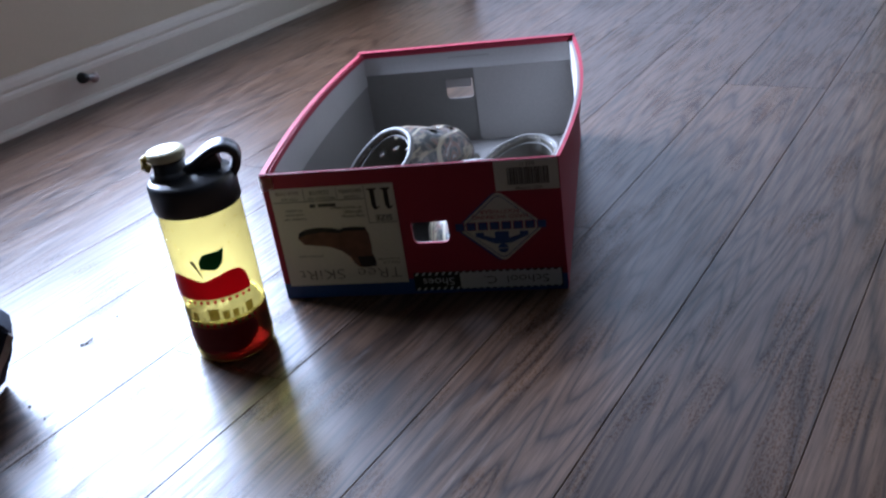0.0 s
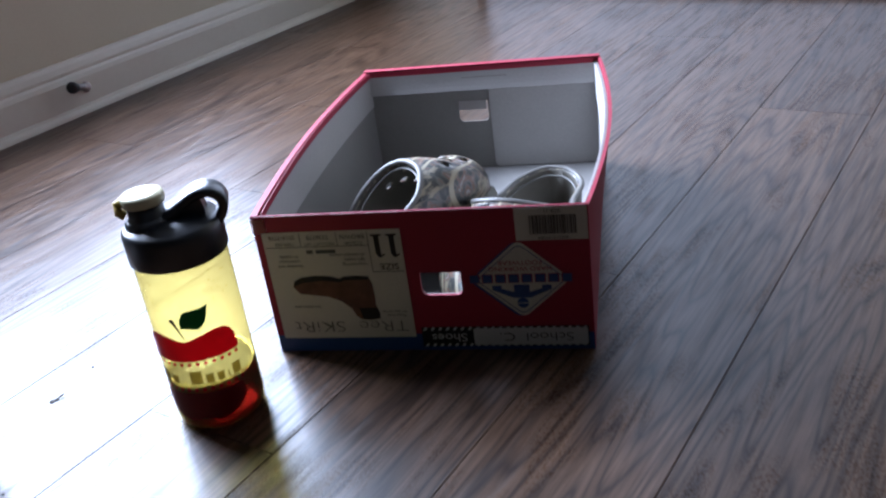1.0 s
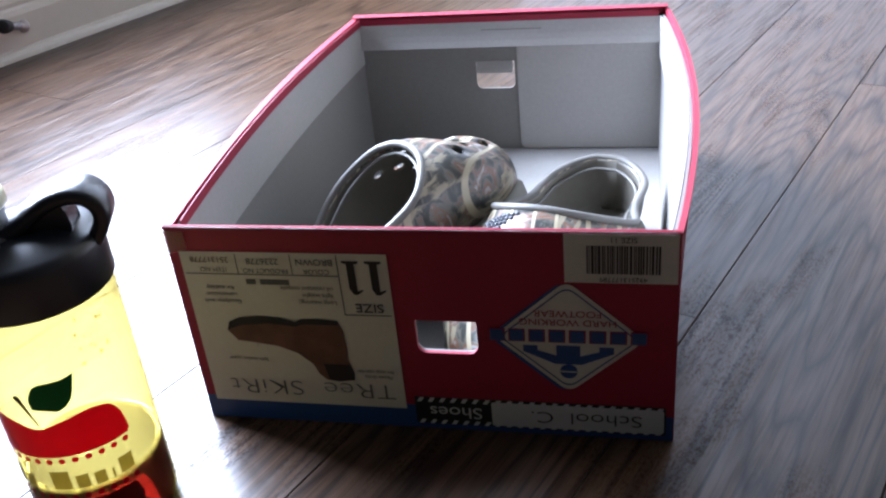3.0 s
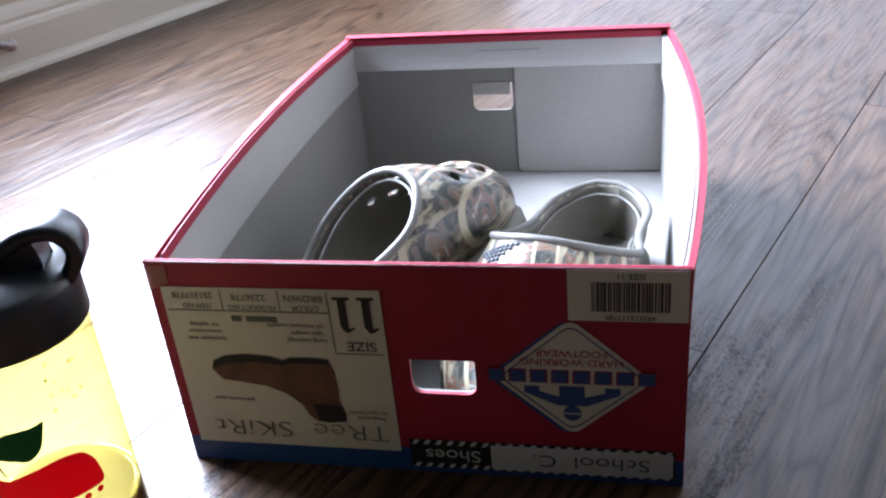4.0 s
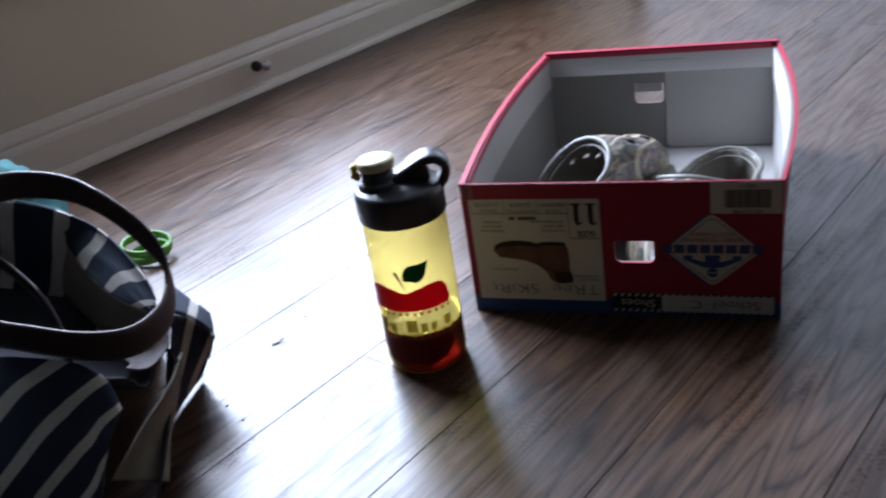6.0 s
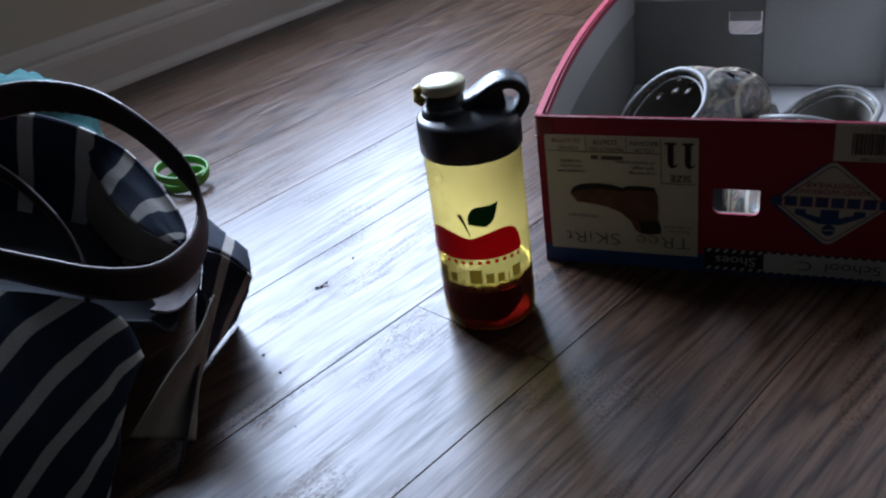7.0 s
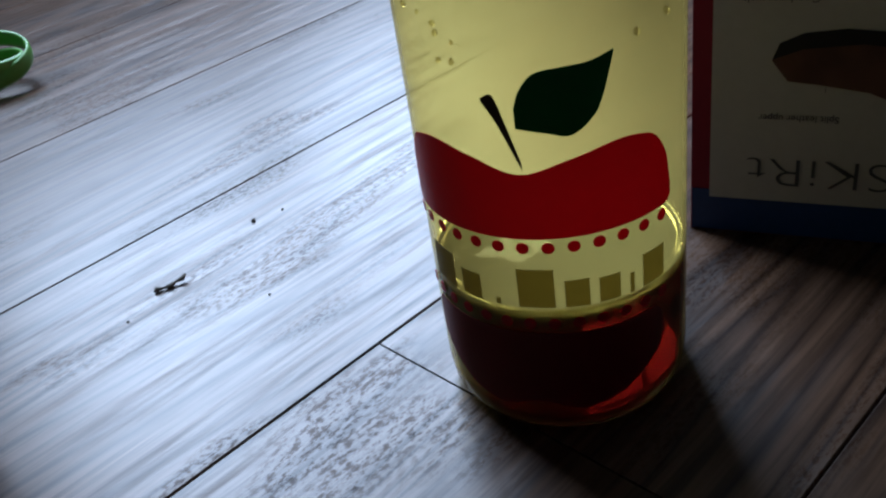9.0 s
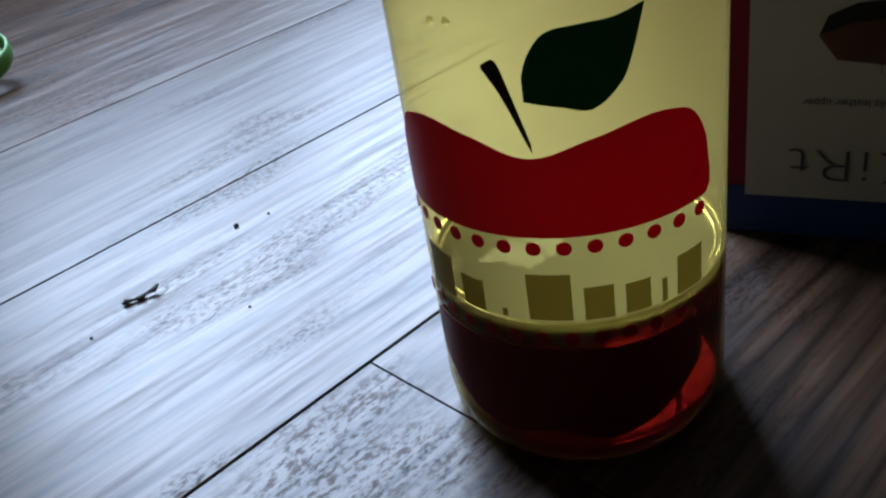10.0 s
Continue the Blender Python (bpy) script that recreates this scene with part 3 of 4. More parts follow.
while u < 0.2915:
    w = rnd.choice((0.0004, 0.0006, 0.0009, 0.0013))
    stuck("barcode_bar", rect(u, 0.1185, min(u + w, 0.2920), 0.1365), INK, 0.0009)
    u += w + rnd.choice((0.0004, 0.0006, 0.0009))
words("SIZE 11", 0.0048, 0.2720, 0.1405, INK)
words("492513177789", 0.0040, 0.2720, 0.1152, INK, squeeze=1.1)


def diamond(cx, cz, a, b, r=0.12):
    pts = []
    for (x0, z0), (x1, z1), (x2, z2) in (((-a, 0), (0, b), (a, 0)), ((0, b), (a, 0), (0, -b)), ((a, 0), (0, -b), (-a, 0)), ((0, -b), (-a, 0), (0, b))):
        for k in range(6):
            t = k / 5
            p0x, p0z, p2x, p2z = x1 + (x0 - x1) * r, z1 + (z0 - z1) * r, x1 + (x2 - x1) * r, z1 + (z2 - z1) * r
            pts.append((cx + (1 - t) ** 2 * p0x + 2 * t * (1 - t) * x1 + t * t * p2x, cz + (1 - t) ** 2 * p0z + 2 * t * (1 - t) * z1 + t * t * p2z))
    return pts[::-1]


DROP = 0.0046
EX, EZ = 0.2405, 0.0790
stuck("emblem_shadow", diamond(EX - 0.0030, EZ - 0.0005, 0.0440, 0.0395), BLUE, 0.0005, "blue printed emblem shadow")
stuck("emblem", diamond(EX, EZ, 0.0440, 0.0395), PAPER, 0.0008, "cream diamond emblem")
stuck("emblem_line", diamond(EX, EZ, 0.0405, 0.0362), BLUE, 0.0011, "thin blue line", holes=[diamond(EX, EZ, 0.0395, 0.0353)[::-1]])
words("FOOTWEAR", 0.0062, EX, 0.0965, RED, squeeze=1.15)
words("HARD WORKING", 0.0062, EX, 0.0905, RED, squeeze=1.15)
# the maker's name as plain slanting bars
for k in range(8):
    c = EX + (3.5 - k) * 0.0118 - 0.0005
    stuck("name_bar", [(c - 0.0050, 0.0760), (c + 0.0048, 0.0760), (c + 0.0050, 0.0850), (c - 0.0048, 0.0850)], RED, 0.0011, "red edge of a printed bar")
    stuck("name_bar", [(c - 0.0042, 0.0765), (c + 0.0040, 0.0765), (c + 0.0042, 0.0845), (c - 0.0040, 0.0845)], BLUE, 0.0014, "blue printed bar")
# the emblem's winged mark
stuck("emblem_mark", [(EX - 0.007, 0.0740), (EX - 0.007, 0.0665), (EX - 0.018, 0.0700), (EX - 0.018, 0.0735), (EX - 0.0265, 0.0735), (EX - 0.0265, 0.0690), (EX - 0.008, 0.0605),
                      (EX + 0.008, 0.0605), (EX + 0.0265, 0.0690), (EX + 0.0265, 0.0735), (EX + 0.018, 0.0735), (EX + 0.018, 0.0700), (EX + 0.007, 0.0665), (EX + 0.007, 0.0740)][::-1], BLUE, 0.0011, "blue printed mark")
disc = [(EX + 0.0052 * math.cos(a), 0.0552 + 0.0052 * math.sin(a)) for a in (2 * math.pi * k / 20 for k in range(20))]
stuck("emblem_disc", disc, BLUE, 0.0011, "blue printed disc")
stuck("emblem_disc_line", rect(EX - 0.0050, 0.0548, EX + 0.0050, 0.0556), PAPER, 0.0014)
# warning-striped strip with a paper note
DROP = -0.0006
stuck("striped_strip", rect(0.1430, 0.0040, 0.2975, 0.0250), INK, 0.0006, "black and white warning-striped strip")
for k in range(22):
    u = 0.1445 + k * 0.0070
    if u + 0.0055 < 0.2975:
        stuck("white_stripe", [(u, 0.0215), (u + 0.0028, 0.0215), (u + 0.0048, 0.0248), (u + 0.0020, 0.0248)], NOTE, 0.0010)
        stuck("white_stripe", [(u, 0.0042), (u + 0.0028, 0.0042), (u + 0.0048, 0.0072), (u + 0.0020, 0.0072)], NOTE, 0.0010)
words("Shoes", 0.0125, 0.1690, 0.0142, NOTE, lift=0.0012, squeeze=1.15)
stuck("paper_note", rounded(0.1920, 0.0055, 0.2965, 0.0235, (0.001, 0.002, 0.002, 0.001)), NOTE, 0.0014, "white paper note with handwriting")
words("School  C.", 0.0125, 0.2500, 0.0148, INK, lift=0.0020, squeeze=1.3, thin=0.00015, label="handwritten pen words")

# ---- the drinking bottle ----
BX, BY, BR = 0.0050, -0.0865, 0.0391
bottle = tagged(new("water_bottle"), "translucent yellow plastic bottle with black lid, half full of dark tea", "bottle")
bottle.matrix_world = pose(BX, BY, 0)
LIQ = 0.0478
part("body", lathe([(0, 0.0008), (BR - 0.008, 0.0006), (BR - 0.003, 0.0015), (BR - 0.0008, 0.005), (BR, 0.012), (BR, 0.1625)], 72), YELLOW, bottle, "translucent yellow plastic", True)
part("tea", lathe([(0, 0.0050), (BR - 0.010, 0.0044), (BR - 0.0030, 0.0060), (BR - 0.0007, 0.0122), (BR - 0.0007, LIQ), (BR - 0.003, LIQ - 0.0006), (0, LIQ - 0.0008)], 72), TEA, bottle, "dark red-brown tea", True)
# added pale disc: the reflection on the tea's surface, put into colour
part("tea_surface", lathe([(0, LIQ + 0.0004), (BR - 0.0032, LIQ + 0.0004), (BR - 0.0032, LIQ + 0.0007), (0, LIQ + 0.0007)], 72), TEA_SHINE, bottle, "pale disc on the tea, window reflection put into its colour", True)
part("meniscus", lathe([(BR - 0.0030, LIQ + 0.0002), (BR - 0.0012, LIQ + 0.0002), (BR - 0.0010, LIQ + 0.0026), (BR - 0.0018, LIQ + 0.0012), (BR - 0.0030, LIQ + 0.0006)], 72, closed=True), MENISCUS_GLINT, bottle, "meniscus of the tea, its rim highlight put into a pale colour", True)
lid = part("lid", lathe([(BR - 0.0015, 0.1590), (0.0402, 0.1575), (0.0408, 0.1585), (0.0408, 0.1800), (0.0402, 0.1840), (0.0380, 0.1865), (0.022, 0.1915), (0, 0.1925)], 72), BLACK, bottle, "black ribless screw lid", True)
# the camera side of the bottle, as an angle round it
FACE = radians(-47)
RIGHT = Vector((math.cos(FACE + math.pi / 2), math.sin(FACE + math.pi / 2), 0))
TOWARD = Vector((math.cos(FACE), math.sin(FACE), 0))


def on_lid(r, f, z):
    return RIGHT * r + TOWARD * f + Vector((0, 0, z))


sx = on_lid(-0.0160, 0.003, 0)
part("spout", lathe([(0.0195, 0.1870), (0.0190, 0.1920), (0.0165, 0.1940), (0.0146, 0.1955), (0.0146, 0.2080), (0.0, 0.2080)], 40, sx), BLACK, bottle, "black spout", True)
part("spout_cap", lathe([(0.0148, 0.2060), (0.0168, 0.2060), (0.0172, 0.2070), (0.0172, 0.2125), (0.0162, 0.2143), (0.010, 0.2150), (0, 0.2150)], 40, sx), CREAM, bottle, "cream plastic spout cap", True)
part("cap_tab", tube([sx + on_lid(-0.0165, 0, 0.2100), sx + on_lid(-0.0205, 0.001, 0.2080), sx + on_lid(-0.0205, 0.002, 0.2025), sx + on_lid(-0.0165, 0.002, 0.1985)], 0.0035, 8, flat=1.6), TABY, bottle, "yellow cap tab", True)


def handle():
    """The carrying loop: a broad arm that rises from the spout and curls down to the lid's side."""
    path = [(-0.004, 0.1905), (0.006, 0.1960), (0.0155, 0.2025), (0.0255, 0.2070), (0.036, 0.2070), (0.0428, 0.2020), (0.0448, 0.1950), (0.0425, 0.1880), (0.0375, 0.1810)]
    fine = []
    for i in range(len(path) - 1):
        p0, p1, p2, p3 = (path[max(0, min(len(path) - 1, i + k))] for k in (-1, 0, 1, 2))
        for k in range(4):
            t = k / 4
            fine.append(tuple(0.5 * (2 * p1[a] + (p2[a] - p0[a]) * t + (2 * p0[a] - 5 * p1[a] + 4 * p2[a] - p3[a]) * t * t + (3 * p1[a] - p0[a] - 3 * p2[a] + p3[a]) * t ** 3) for a in (0, 1)))
    fine.append(path[-1])
    bm = bmesh.new()
    rings = []
    n = len(fine)
    for i, (r, z) in enumerate(fine):
        dr, dz = fine[min(i + 1, n - 1)][0] - fine[max(i - 1, 0)][0], fine[min(i + 1, n - 1)][1] - fine[max(i - 1, 0)][1]
        l = math.hypot(dr, dz)
        nr, nz = -dz / l, dr / l
        half = 0.0145 - 0.0040 * i / n
        th = 0.0040
        ring = []
        for f, o in ((-half, -0.6), (-half * 0.85, -1), (half * 0.85, -1), (half, -0.6), (half, 0.6), (half * 0.85, 1), (-half * 0.85, 1), (-half, 0.6)):
            ring.append(bm.verts.new(on_lid(r + nr * th * o, f, z + nz * th * o)))
        rings.append(ring)
    for lo, hi in zip(rings, rings[1:]):
        for k in range(8):
            bm.faces.new((lo[k], lo[(k + 1) % 8], hi[(k + 1) % 8], hi[k]))
    bm.faces.new(rings[0])
    bm.faces.new(rings[-1])
    return bm


part("handle", handle(), BLACK, bottle, "black carrying loop", True)
WEB = [(-0.006, 0.1860), (0.0290, 0.1860), (0.0300, 0.1930), (0.0290, 0.1990), (0.0270, 0.2050), (0.022, 0.2040), (0.012, 0.1985), (0.002, 0.1925)]
web = plate(WEB, [], 0.020, lambda a, b, d: on_lid(a, -0.010 + d, b))
bmesh.ops.bevel(web, geom=[e for e in web.edges if len(e.link_faces) == 2 and e.calc_face_angle(0) > 0.6], offset=0.0015, segments=2, affect="EDGES")
part("handle_web", web, BLACK, bottle, "black solid root of the carrying loop")


part("lanyard_hole", lathe([(0, 0.0), (0.0018, 0.0), (0.0018, 0.0008), (0, 0.0008)], 16, on_lid(0.0262, 0.002, 0.2106)), INK, bottle, "small dark hole in the loop")


def wrap(angle, z, lift):
    """A point of the bottle's skin: angle in degrees to the right of its face, height, lift off the skin."""
    a = FACE + radians(angle)
    return ((BR + lift) * math.cos(a), (BR + lift) * math.sin(a), z)


def decal(name, a0, a1, low, high, material, label, n=40, lift=0.0003):
    """A vinyl cut-out between the heights low(t) and high(t), t running 0 to 1 over the angles."""
    def fn(s, t):
        a, lo, hi = a0 + (a1 - a0) * s, low(s), high(s)
        return wrap(a, lo + (hi - lo) * t, lift)
    return part(name, sheet(fn, n, 6, 0.00015), material, bottle, label)


def curve(points):
    """A smooth height over t through (t, height) pairs."""
    n = len(points)
    slope = [(points[min(i + 1, n - 1)][1] - points[max(i - 1, 0)][1]) / (points[min(i + 1, n - 1)][0] - points[max(i - 1, 0)][0]) for i in range(n)]

    def f(t):
        for i in range(n - 1):
            if t <= points[i + 1][0] or i == n - 2:
                (t0, h0), (t1, h1) = points[i], points[i + 1]
                d = t1 - t0
                q = (t - t0) / d
                return (2 * q ** 3 - 3 * q * q + 1) * h0 + (q ** 3 - 2 * q * q + q) * d * slope[i] + (3 * q * q - 2 * q ** 3) * h1 + (q ** 3 - q * q) * d * slope[i + 1]
    return f


def cap_ends(f, mid, k):
    return lambda t: mid + (f(t) - mid) * min(1.0, math.sqrt(max(0.0, 1 - (1 - min(t, 1 - t) / k) ** 2)) if min(t, 1 - t) < k else 1.0)


A0, A1 = -79, 50
decal("apple_top", A0, A1, cap_ends(lambda t: 0.0735, 0.0755, 0.03), cap_ends(curve([(0, 0.0945), (0.19, 0.0997), (0.35, 0.0975), (0.498, 0.0932), (0.65, 0.0966), (0.82, 0.0991), (1, 0.0945)]), 0.079, 0.10), APPLE, "red vinyl upper half of an apple", 60)
decal("apple_bottom", A0 + 4, A1 - 4, cap_ends(curve([(0, 0.023), (0.32, 0.0125), (0.5, 0.0155), (0.68, 0.0125), (1, 0.023)]), 0.030, 0.22), cap_ends(lambda t: 0.0415, 0.030, 0.06), APPLE_DIM, "red vinyl lower half of an apple, darkened for the lack of light through the tea")
decal("apple_stem", -26, -13, curve([(0, 0.1134), (0.4, 0.1075), (1, 0.0945)]), curve([(0, 0.1142), (0.35, 0.1150), (0.6, 0.1088), (1, 0.0965)]), STEM, "brown vinyl apple stem", 16)
decal("apple_leaf", -14.0, 22.8, curve([(0, 0.1062), (0.3, 0.1045), (0.55, 0.1033), (0.8, 0.1082), (0.89, 0.1133), (1, 0.1226)]), curve([(0, 0.1115), (0.05, 0.1155), (0.2, 0.1202), (0.46, 0.1213), (0.75, 0.1216), (1, 0.1232)]), LEAF, "dark green vinyl leaf", 36)
for z in (0.0706, 0.0450):
    for k in range(13):
        a = -76.5 + k * 10.05
        bm = bmesh.new()
        ring = [bm.verts.new(wrap(a + math.degrees(0.0018 * math.cos(q) / BR), z + 0.0018 * math.sin(q), 0.0005)) for q in (2 * math.pi * j / 12 for j in range(12))]
        bm.faces.new(ring)
        low = bmesh.ops.extrude_face_region(bm, geom=bm.faces[:])
        for v in low["geom"]:
            if isinstance(v, bmesh.types.BMVert):
                v.co = Vector((v.co.x * 0.995, v.co.y * 0.995, v.co.z))
        part("dot", bm, APPLE, bottle)
DROPS = see_through("water_drop", (0.95, 0.9, 0.6), 0.0, 1.33)
rnd = random.Random(21)
for k in range(26):
    bm = bmesh.new()
    bmesh.ops.create_icosphere(bm, subdivisions=2, radius=1)
    q, z, r = (-60 + 25 * rnd.random() if k % 2 else 28 + 32 * rnd.random()), 0.122 + 0.030 * rnd.random(), 0.0004 + 0.0006 * rnd.random()
    c = Vector(wrap(q, z, 0.0002))
    for v in bm.verts:
        v.co = c + v.co * r + Vector((0, 0, v.co.z * r * 0.7 * rnd.random() if v.co.z > 0 else 0))
    part("droplet", bm, DROPS, bottle, "", True)
# the owner's name as plain bars
for a0, a1, z0, z1 in ((-68, -52, 0.0503, 0.0625), (-47, -37, 0.0505, 0.0592), (-30, -28, 0.0507, 0.0528), (-20, -5, 0.0507, 0.0636), (-1, 9, 0.0505, 0.0596), (13, 22, 0.0505, 0.0588), (26.5, 28.5, 0.0505, 0.0570), (33, 45, 0.0505, 0.0612)):
    decal("name_bar", a0, a1, lambda t: z0, lambda t: z1, LETTER, "grey vinyl bar", 6)

# ---- a pair of clogs in the box ----
CAMO, nt, b = mat("camo_foam")
n1, n2 = node(nt, "ShaderNodeTexNoise", Scale=48.0, Detail=4.0, Distortion=1.2), node(nt, "ShaderNodeTexNoise", Scale=1.0, Detail=5.0, Distortion=0.8)
n3 = node(nt, "ShaderNodeTexWave", Scale=13.0, Distortion=3.2, Detail=1.0)
nt.links.new(mapped(nt, (1, 1, 1)), n1.inputs["Vector"])
nt.links.new(mapped(nt, (160, 22, 60), turn=(0.3, 0.2, 0.5)), n2.inputs["Vector"])
nt.links.new(mapped(nt, (1.6, 0.5, 1), turn=(0.4, 0.1, -0.6)), n3.inputs["Vector"])
ground_c = ramp(nt, n1.outputs[0], [(0.36, (0.008, 0.009, 0.008)), (0.46, (0.030, 0.032, 0.026)), (0.52, (0.12, 0.115, 0.095)), (0.58, (0.15, 0.060, 0.026)), (0.68, (0.30, 0.31, 0.30))])
blades = ramp(nt, n2.outputs[0], [(0.55, (0, 0, 0)), (0.62, (1, 1, 1))])
reeds = ramp(nt, n3.outputs[0], [(0.93, (0, 0, 0)), (0.965, (1, 1, 1))])
c = mixed(nt, ground_c, (0.30, 0.26, 0.175), blades)
c = mixed(nt, c, (0.40, 0.35, 0.235), reeds)
nt.links.new(c, b.inputs["Base Color"])
b.inputs["Roughness"].default_value = 0.38
bump(nt, b, n1.outputs[0], 0.1, 0.0008)
LINING = plain("clog_lining", (0.15, 0.138, 0.112), 0.6, grain=200, amount=0.08)
CLOG_RIM = plain("clog_rim", (0.15, 0.143, 0.128), 0.5, grain=200, amount=0.08)
SOLE = plain("clog_sole", (0.20, 0.19, 0.15), 0.6, grain=120, amount=0.12)
PATCH = plain("heel_patch", (0.10, 0.108, 0.125), 0.35, grain=200, amount=0.2)
CLOG_L, OPEN = 0.268, 0.61


def lerp(t, pts):
    for (t0, h0), (t1, h1) in zip(pts, pts[1:]):
        if t <= t1:
            s = (t - t0) / (t1 - t0)
            return h0 + (h1 - h0) * s * s * (3 - 2 * s)
    return pts[-1][1]


def clog_section(y):
    """Half width, virtual height and the angle at which the opening begins."""
    t = y / CLOG_L
    w = lerp(t, [(0, 0.038), (0.25, 0.041), (0.45, 0.053), (0.70, 0.056), (1, 0.055)])
    w *= math.sqrt(max(0.0, 1 - max(0.0, (0.16 - t) / 0.16) ** 2.2)) if t < 0.16 else 1
    w *= math.sqrt(max(0.0, 1 - max(0.0, (t - 0.72) / 0.28) ** 2.4)) if t > 0.72 else 1
    h = lerp(t, [(0, 0.104), (0.45, 0.107), (0.62, 0.094), (0.85, 0.070), (1, 0.048)])
    rim_z = 0.055 + 0.005 * max(0.0, 1 - t / 0.1) ** 2 + (h - 0.055) * max(0.0, (t - 0.16) / (OPEN - 0.16)) ** 3.2
    if t >= OPEN:
        top = math.pi / 2
    else:
        top = math.asin(max(-1, min(1, rim_z / (h / 2) - 1)))
    return max(w, 0.002), h, top


def clog_point(y, k):
    w, h, top = clog_section(y)
    a = top - k * (2 * top + math.pi) if top < math.pi / 2 else math.pi / 2 - k * 2 * math.pi
    ca, sa = math.cos(a), math.sin(a)
    e = 0.78
    x = w * math.copysign(abs(ca) ** (e if sa < 0 else 1.0), ca)
    z = h / 2 + h / 2 * math.copysign(abs(sa) ** (0.85 if sa < 0 else 1.0), sa)
    if z < 0.014:
        z = 0.008 + (z - 0.0) * 0.43
    return Vector((x, y, z))


def clog_meshes():
    ny, nk = 72, 60
    ts = [0.004 + 0.246 * (i / 18) ** 1.7 for i in range(18)] + [0.25 + (OPEN - 0.25) * (1 - (1 - i / 26) ** 1.8) for i in range(26)] + [OPEN + (0.995 - OPEN) * (1 - (1 - i / 28) ** 1.5) for i in range(29)]
    ys = [CLOG_L * t for t in ts]
    bm = bmesh.new()
    grid = [[bm.verts.new(clog_point(y, k / nk)) for k in range(nk + 1)] for y in ys]
    for i in range(ny):
        for k in range(nk):
            bm.faces.new((grid[i][k], grid[i + 1][k], grid[i + 1][k + 1], grid[i][k + 1]))
    bm.faces.new(grid[-1])
    bm.faces.new(grid[0])
    # vent holes through the toe
    HOLES = ((50, (3, 57)), (52, (7, 53)), (54, (0, 60)), (55, (4, 56)), (57, (8, 52)), (58, (1, 59)), (60, (5, 55)), (48, (9, 51)))
    gone = [grid[i][k] for i, ks in HOLES for k in ks]
    for i, ks in HOLES:
        for k in ks:
            c = grid[i][k].co.copy()
            near = [(i + a, k + b) for a in (-1, 0, 1) for b in (-1, 0, 1)]
            for a, b in near:
                v = grid[a][b % nk if not 0 <= b <= nk else b]
                d = v.co - c
                if d.length > 1e-5:
                    v.co = c + d.normalized() * 0.0060
    bmesh.ops.delete(bm, geom=gone, context="VERTS")
    bmesh.ops.remove_doubles(bm, verts=bm.verts, dist=0.0002)
    rt = [0.004 + (OPEN - 0.005) * (0.5 - 0.5 * math.cos(math.pi * i / 40)) for i in range(41)]
    rim_pts = [clog_point(CLOG_L * t, 0) for t in rt][::-1] + [clog_point(CLOG_L * t, 1) for t in rt]
    return bm, rim_pts


def make_clog():
    ob = tagged(new("clog"), "camouflage-print foam clog with grey-beige rim, lying in the box", "shoe", "pair of clogs")
    bm, rim_pts = clog_meshes()
    body = part("upper", bm, [CAMO, LINING], ob, "camouflage-print foam with vent holes", True)
    mod = body.modifiers.new("thick", "SOLIDIFY")
    mod.thickness, mod.offset, mod.material_offset = 0.0045, -1, 1
    part("collar", tube(rim_pts, 0.0030, 10, closed=True), CLOG_RIM, ob, "grey-beige rounded collar", True)
    inner = [Vector((p.x * 0.86, 0.008 + p.y * 0.94, p.z - 0.007)) for p in rim_pts]
    part("collar_piping", tube(inner, 0.0014, 6, closed=True), CLOG_RIM, ob, "thin inner collar edge", True)
    sole = bmesh.new()
    outline = []
    for s in (1, -1):
        ys = [CLOG_L * k / 30 for k in range(31)]
        outline += [(s * (clog_section(y)[0] + 0.0015), y) for y in (ys if s > 0 else ys[::-1])]
    part("sole", plate(outline, [], 0.012, lambda a, b, d: (a, b, d)), SOLE, ob, "olive foam sole", True)
    return ob


clog = make_clog()
clog.matrix_world = BOX @ pose(0.064, 0.026, 0.0050, 0, 0, -22) @ pose(0, 0, 0.0170, 2, -22, 0)
other = copy_thing(clog, BOX @ pose(0.2545, 0.276, 0.0050, 0, 0, 180 - 14) @ Matrix.Diagonal((1, 1, 0.98, 1)))
# the pimpled badge on the vamp's edge of the second clog
bm = bmesh.new()
for i in range(9):
    for j in range(6):
        if abs(i - 4) <= 4 - j * 0.7:
            bmesh.ops.create_icosphere(bm, subdivisions=1, radius=0.0019, matrix=Matrix.Translation(clog_point(CLOG_L * (OPEN + 0.025 + 0.014 * j), 0.085 + (i - 4) * 0.010)))
part("badge", bm, PATCH, other, "blue-grey pimpled badge", True)

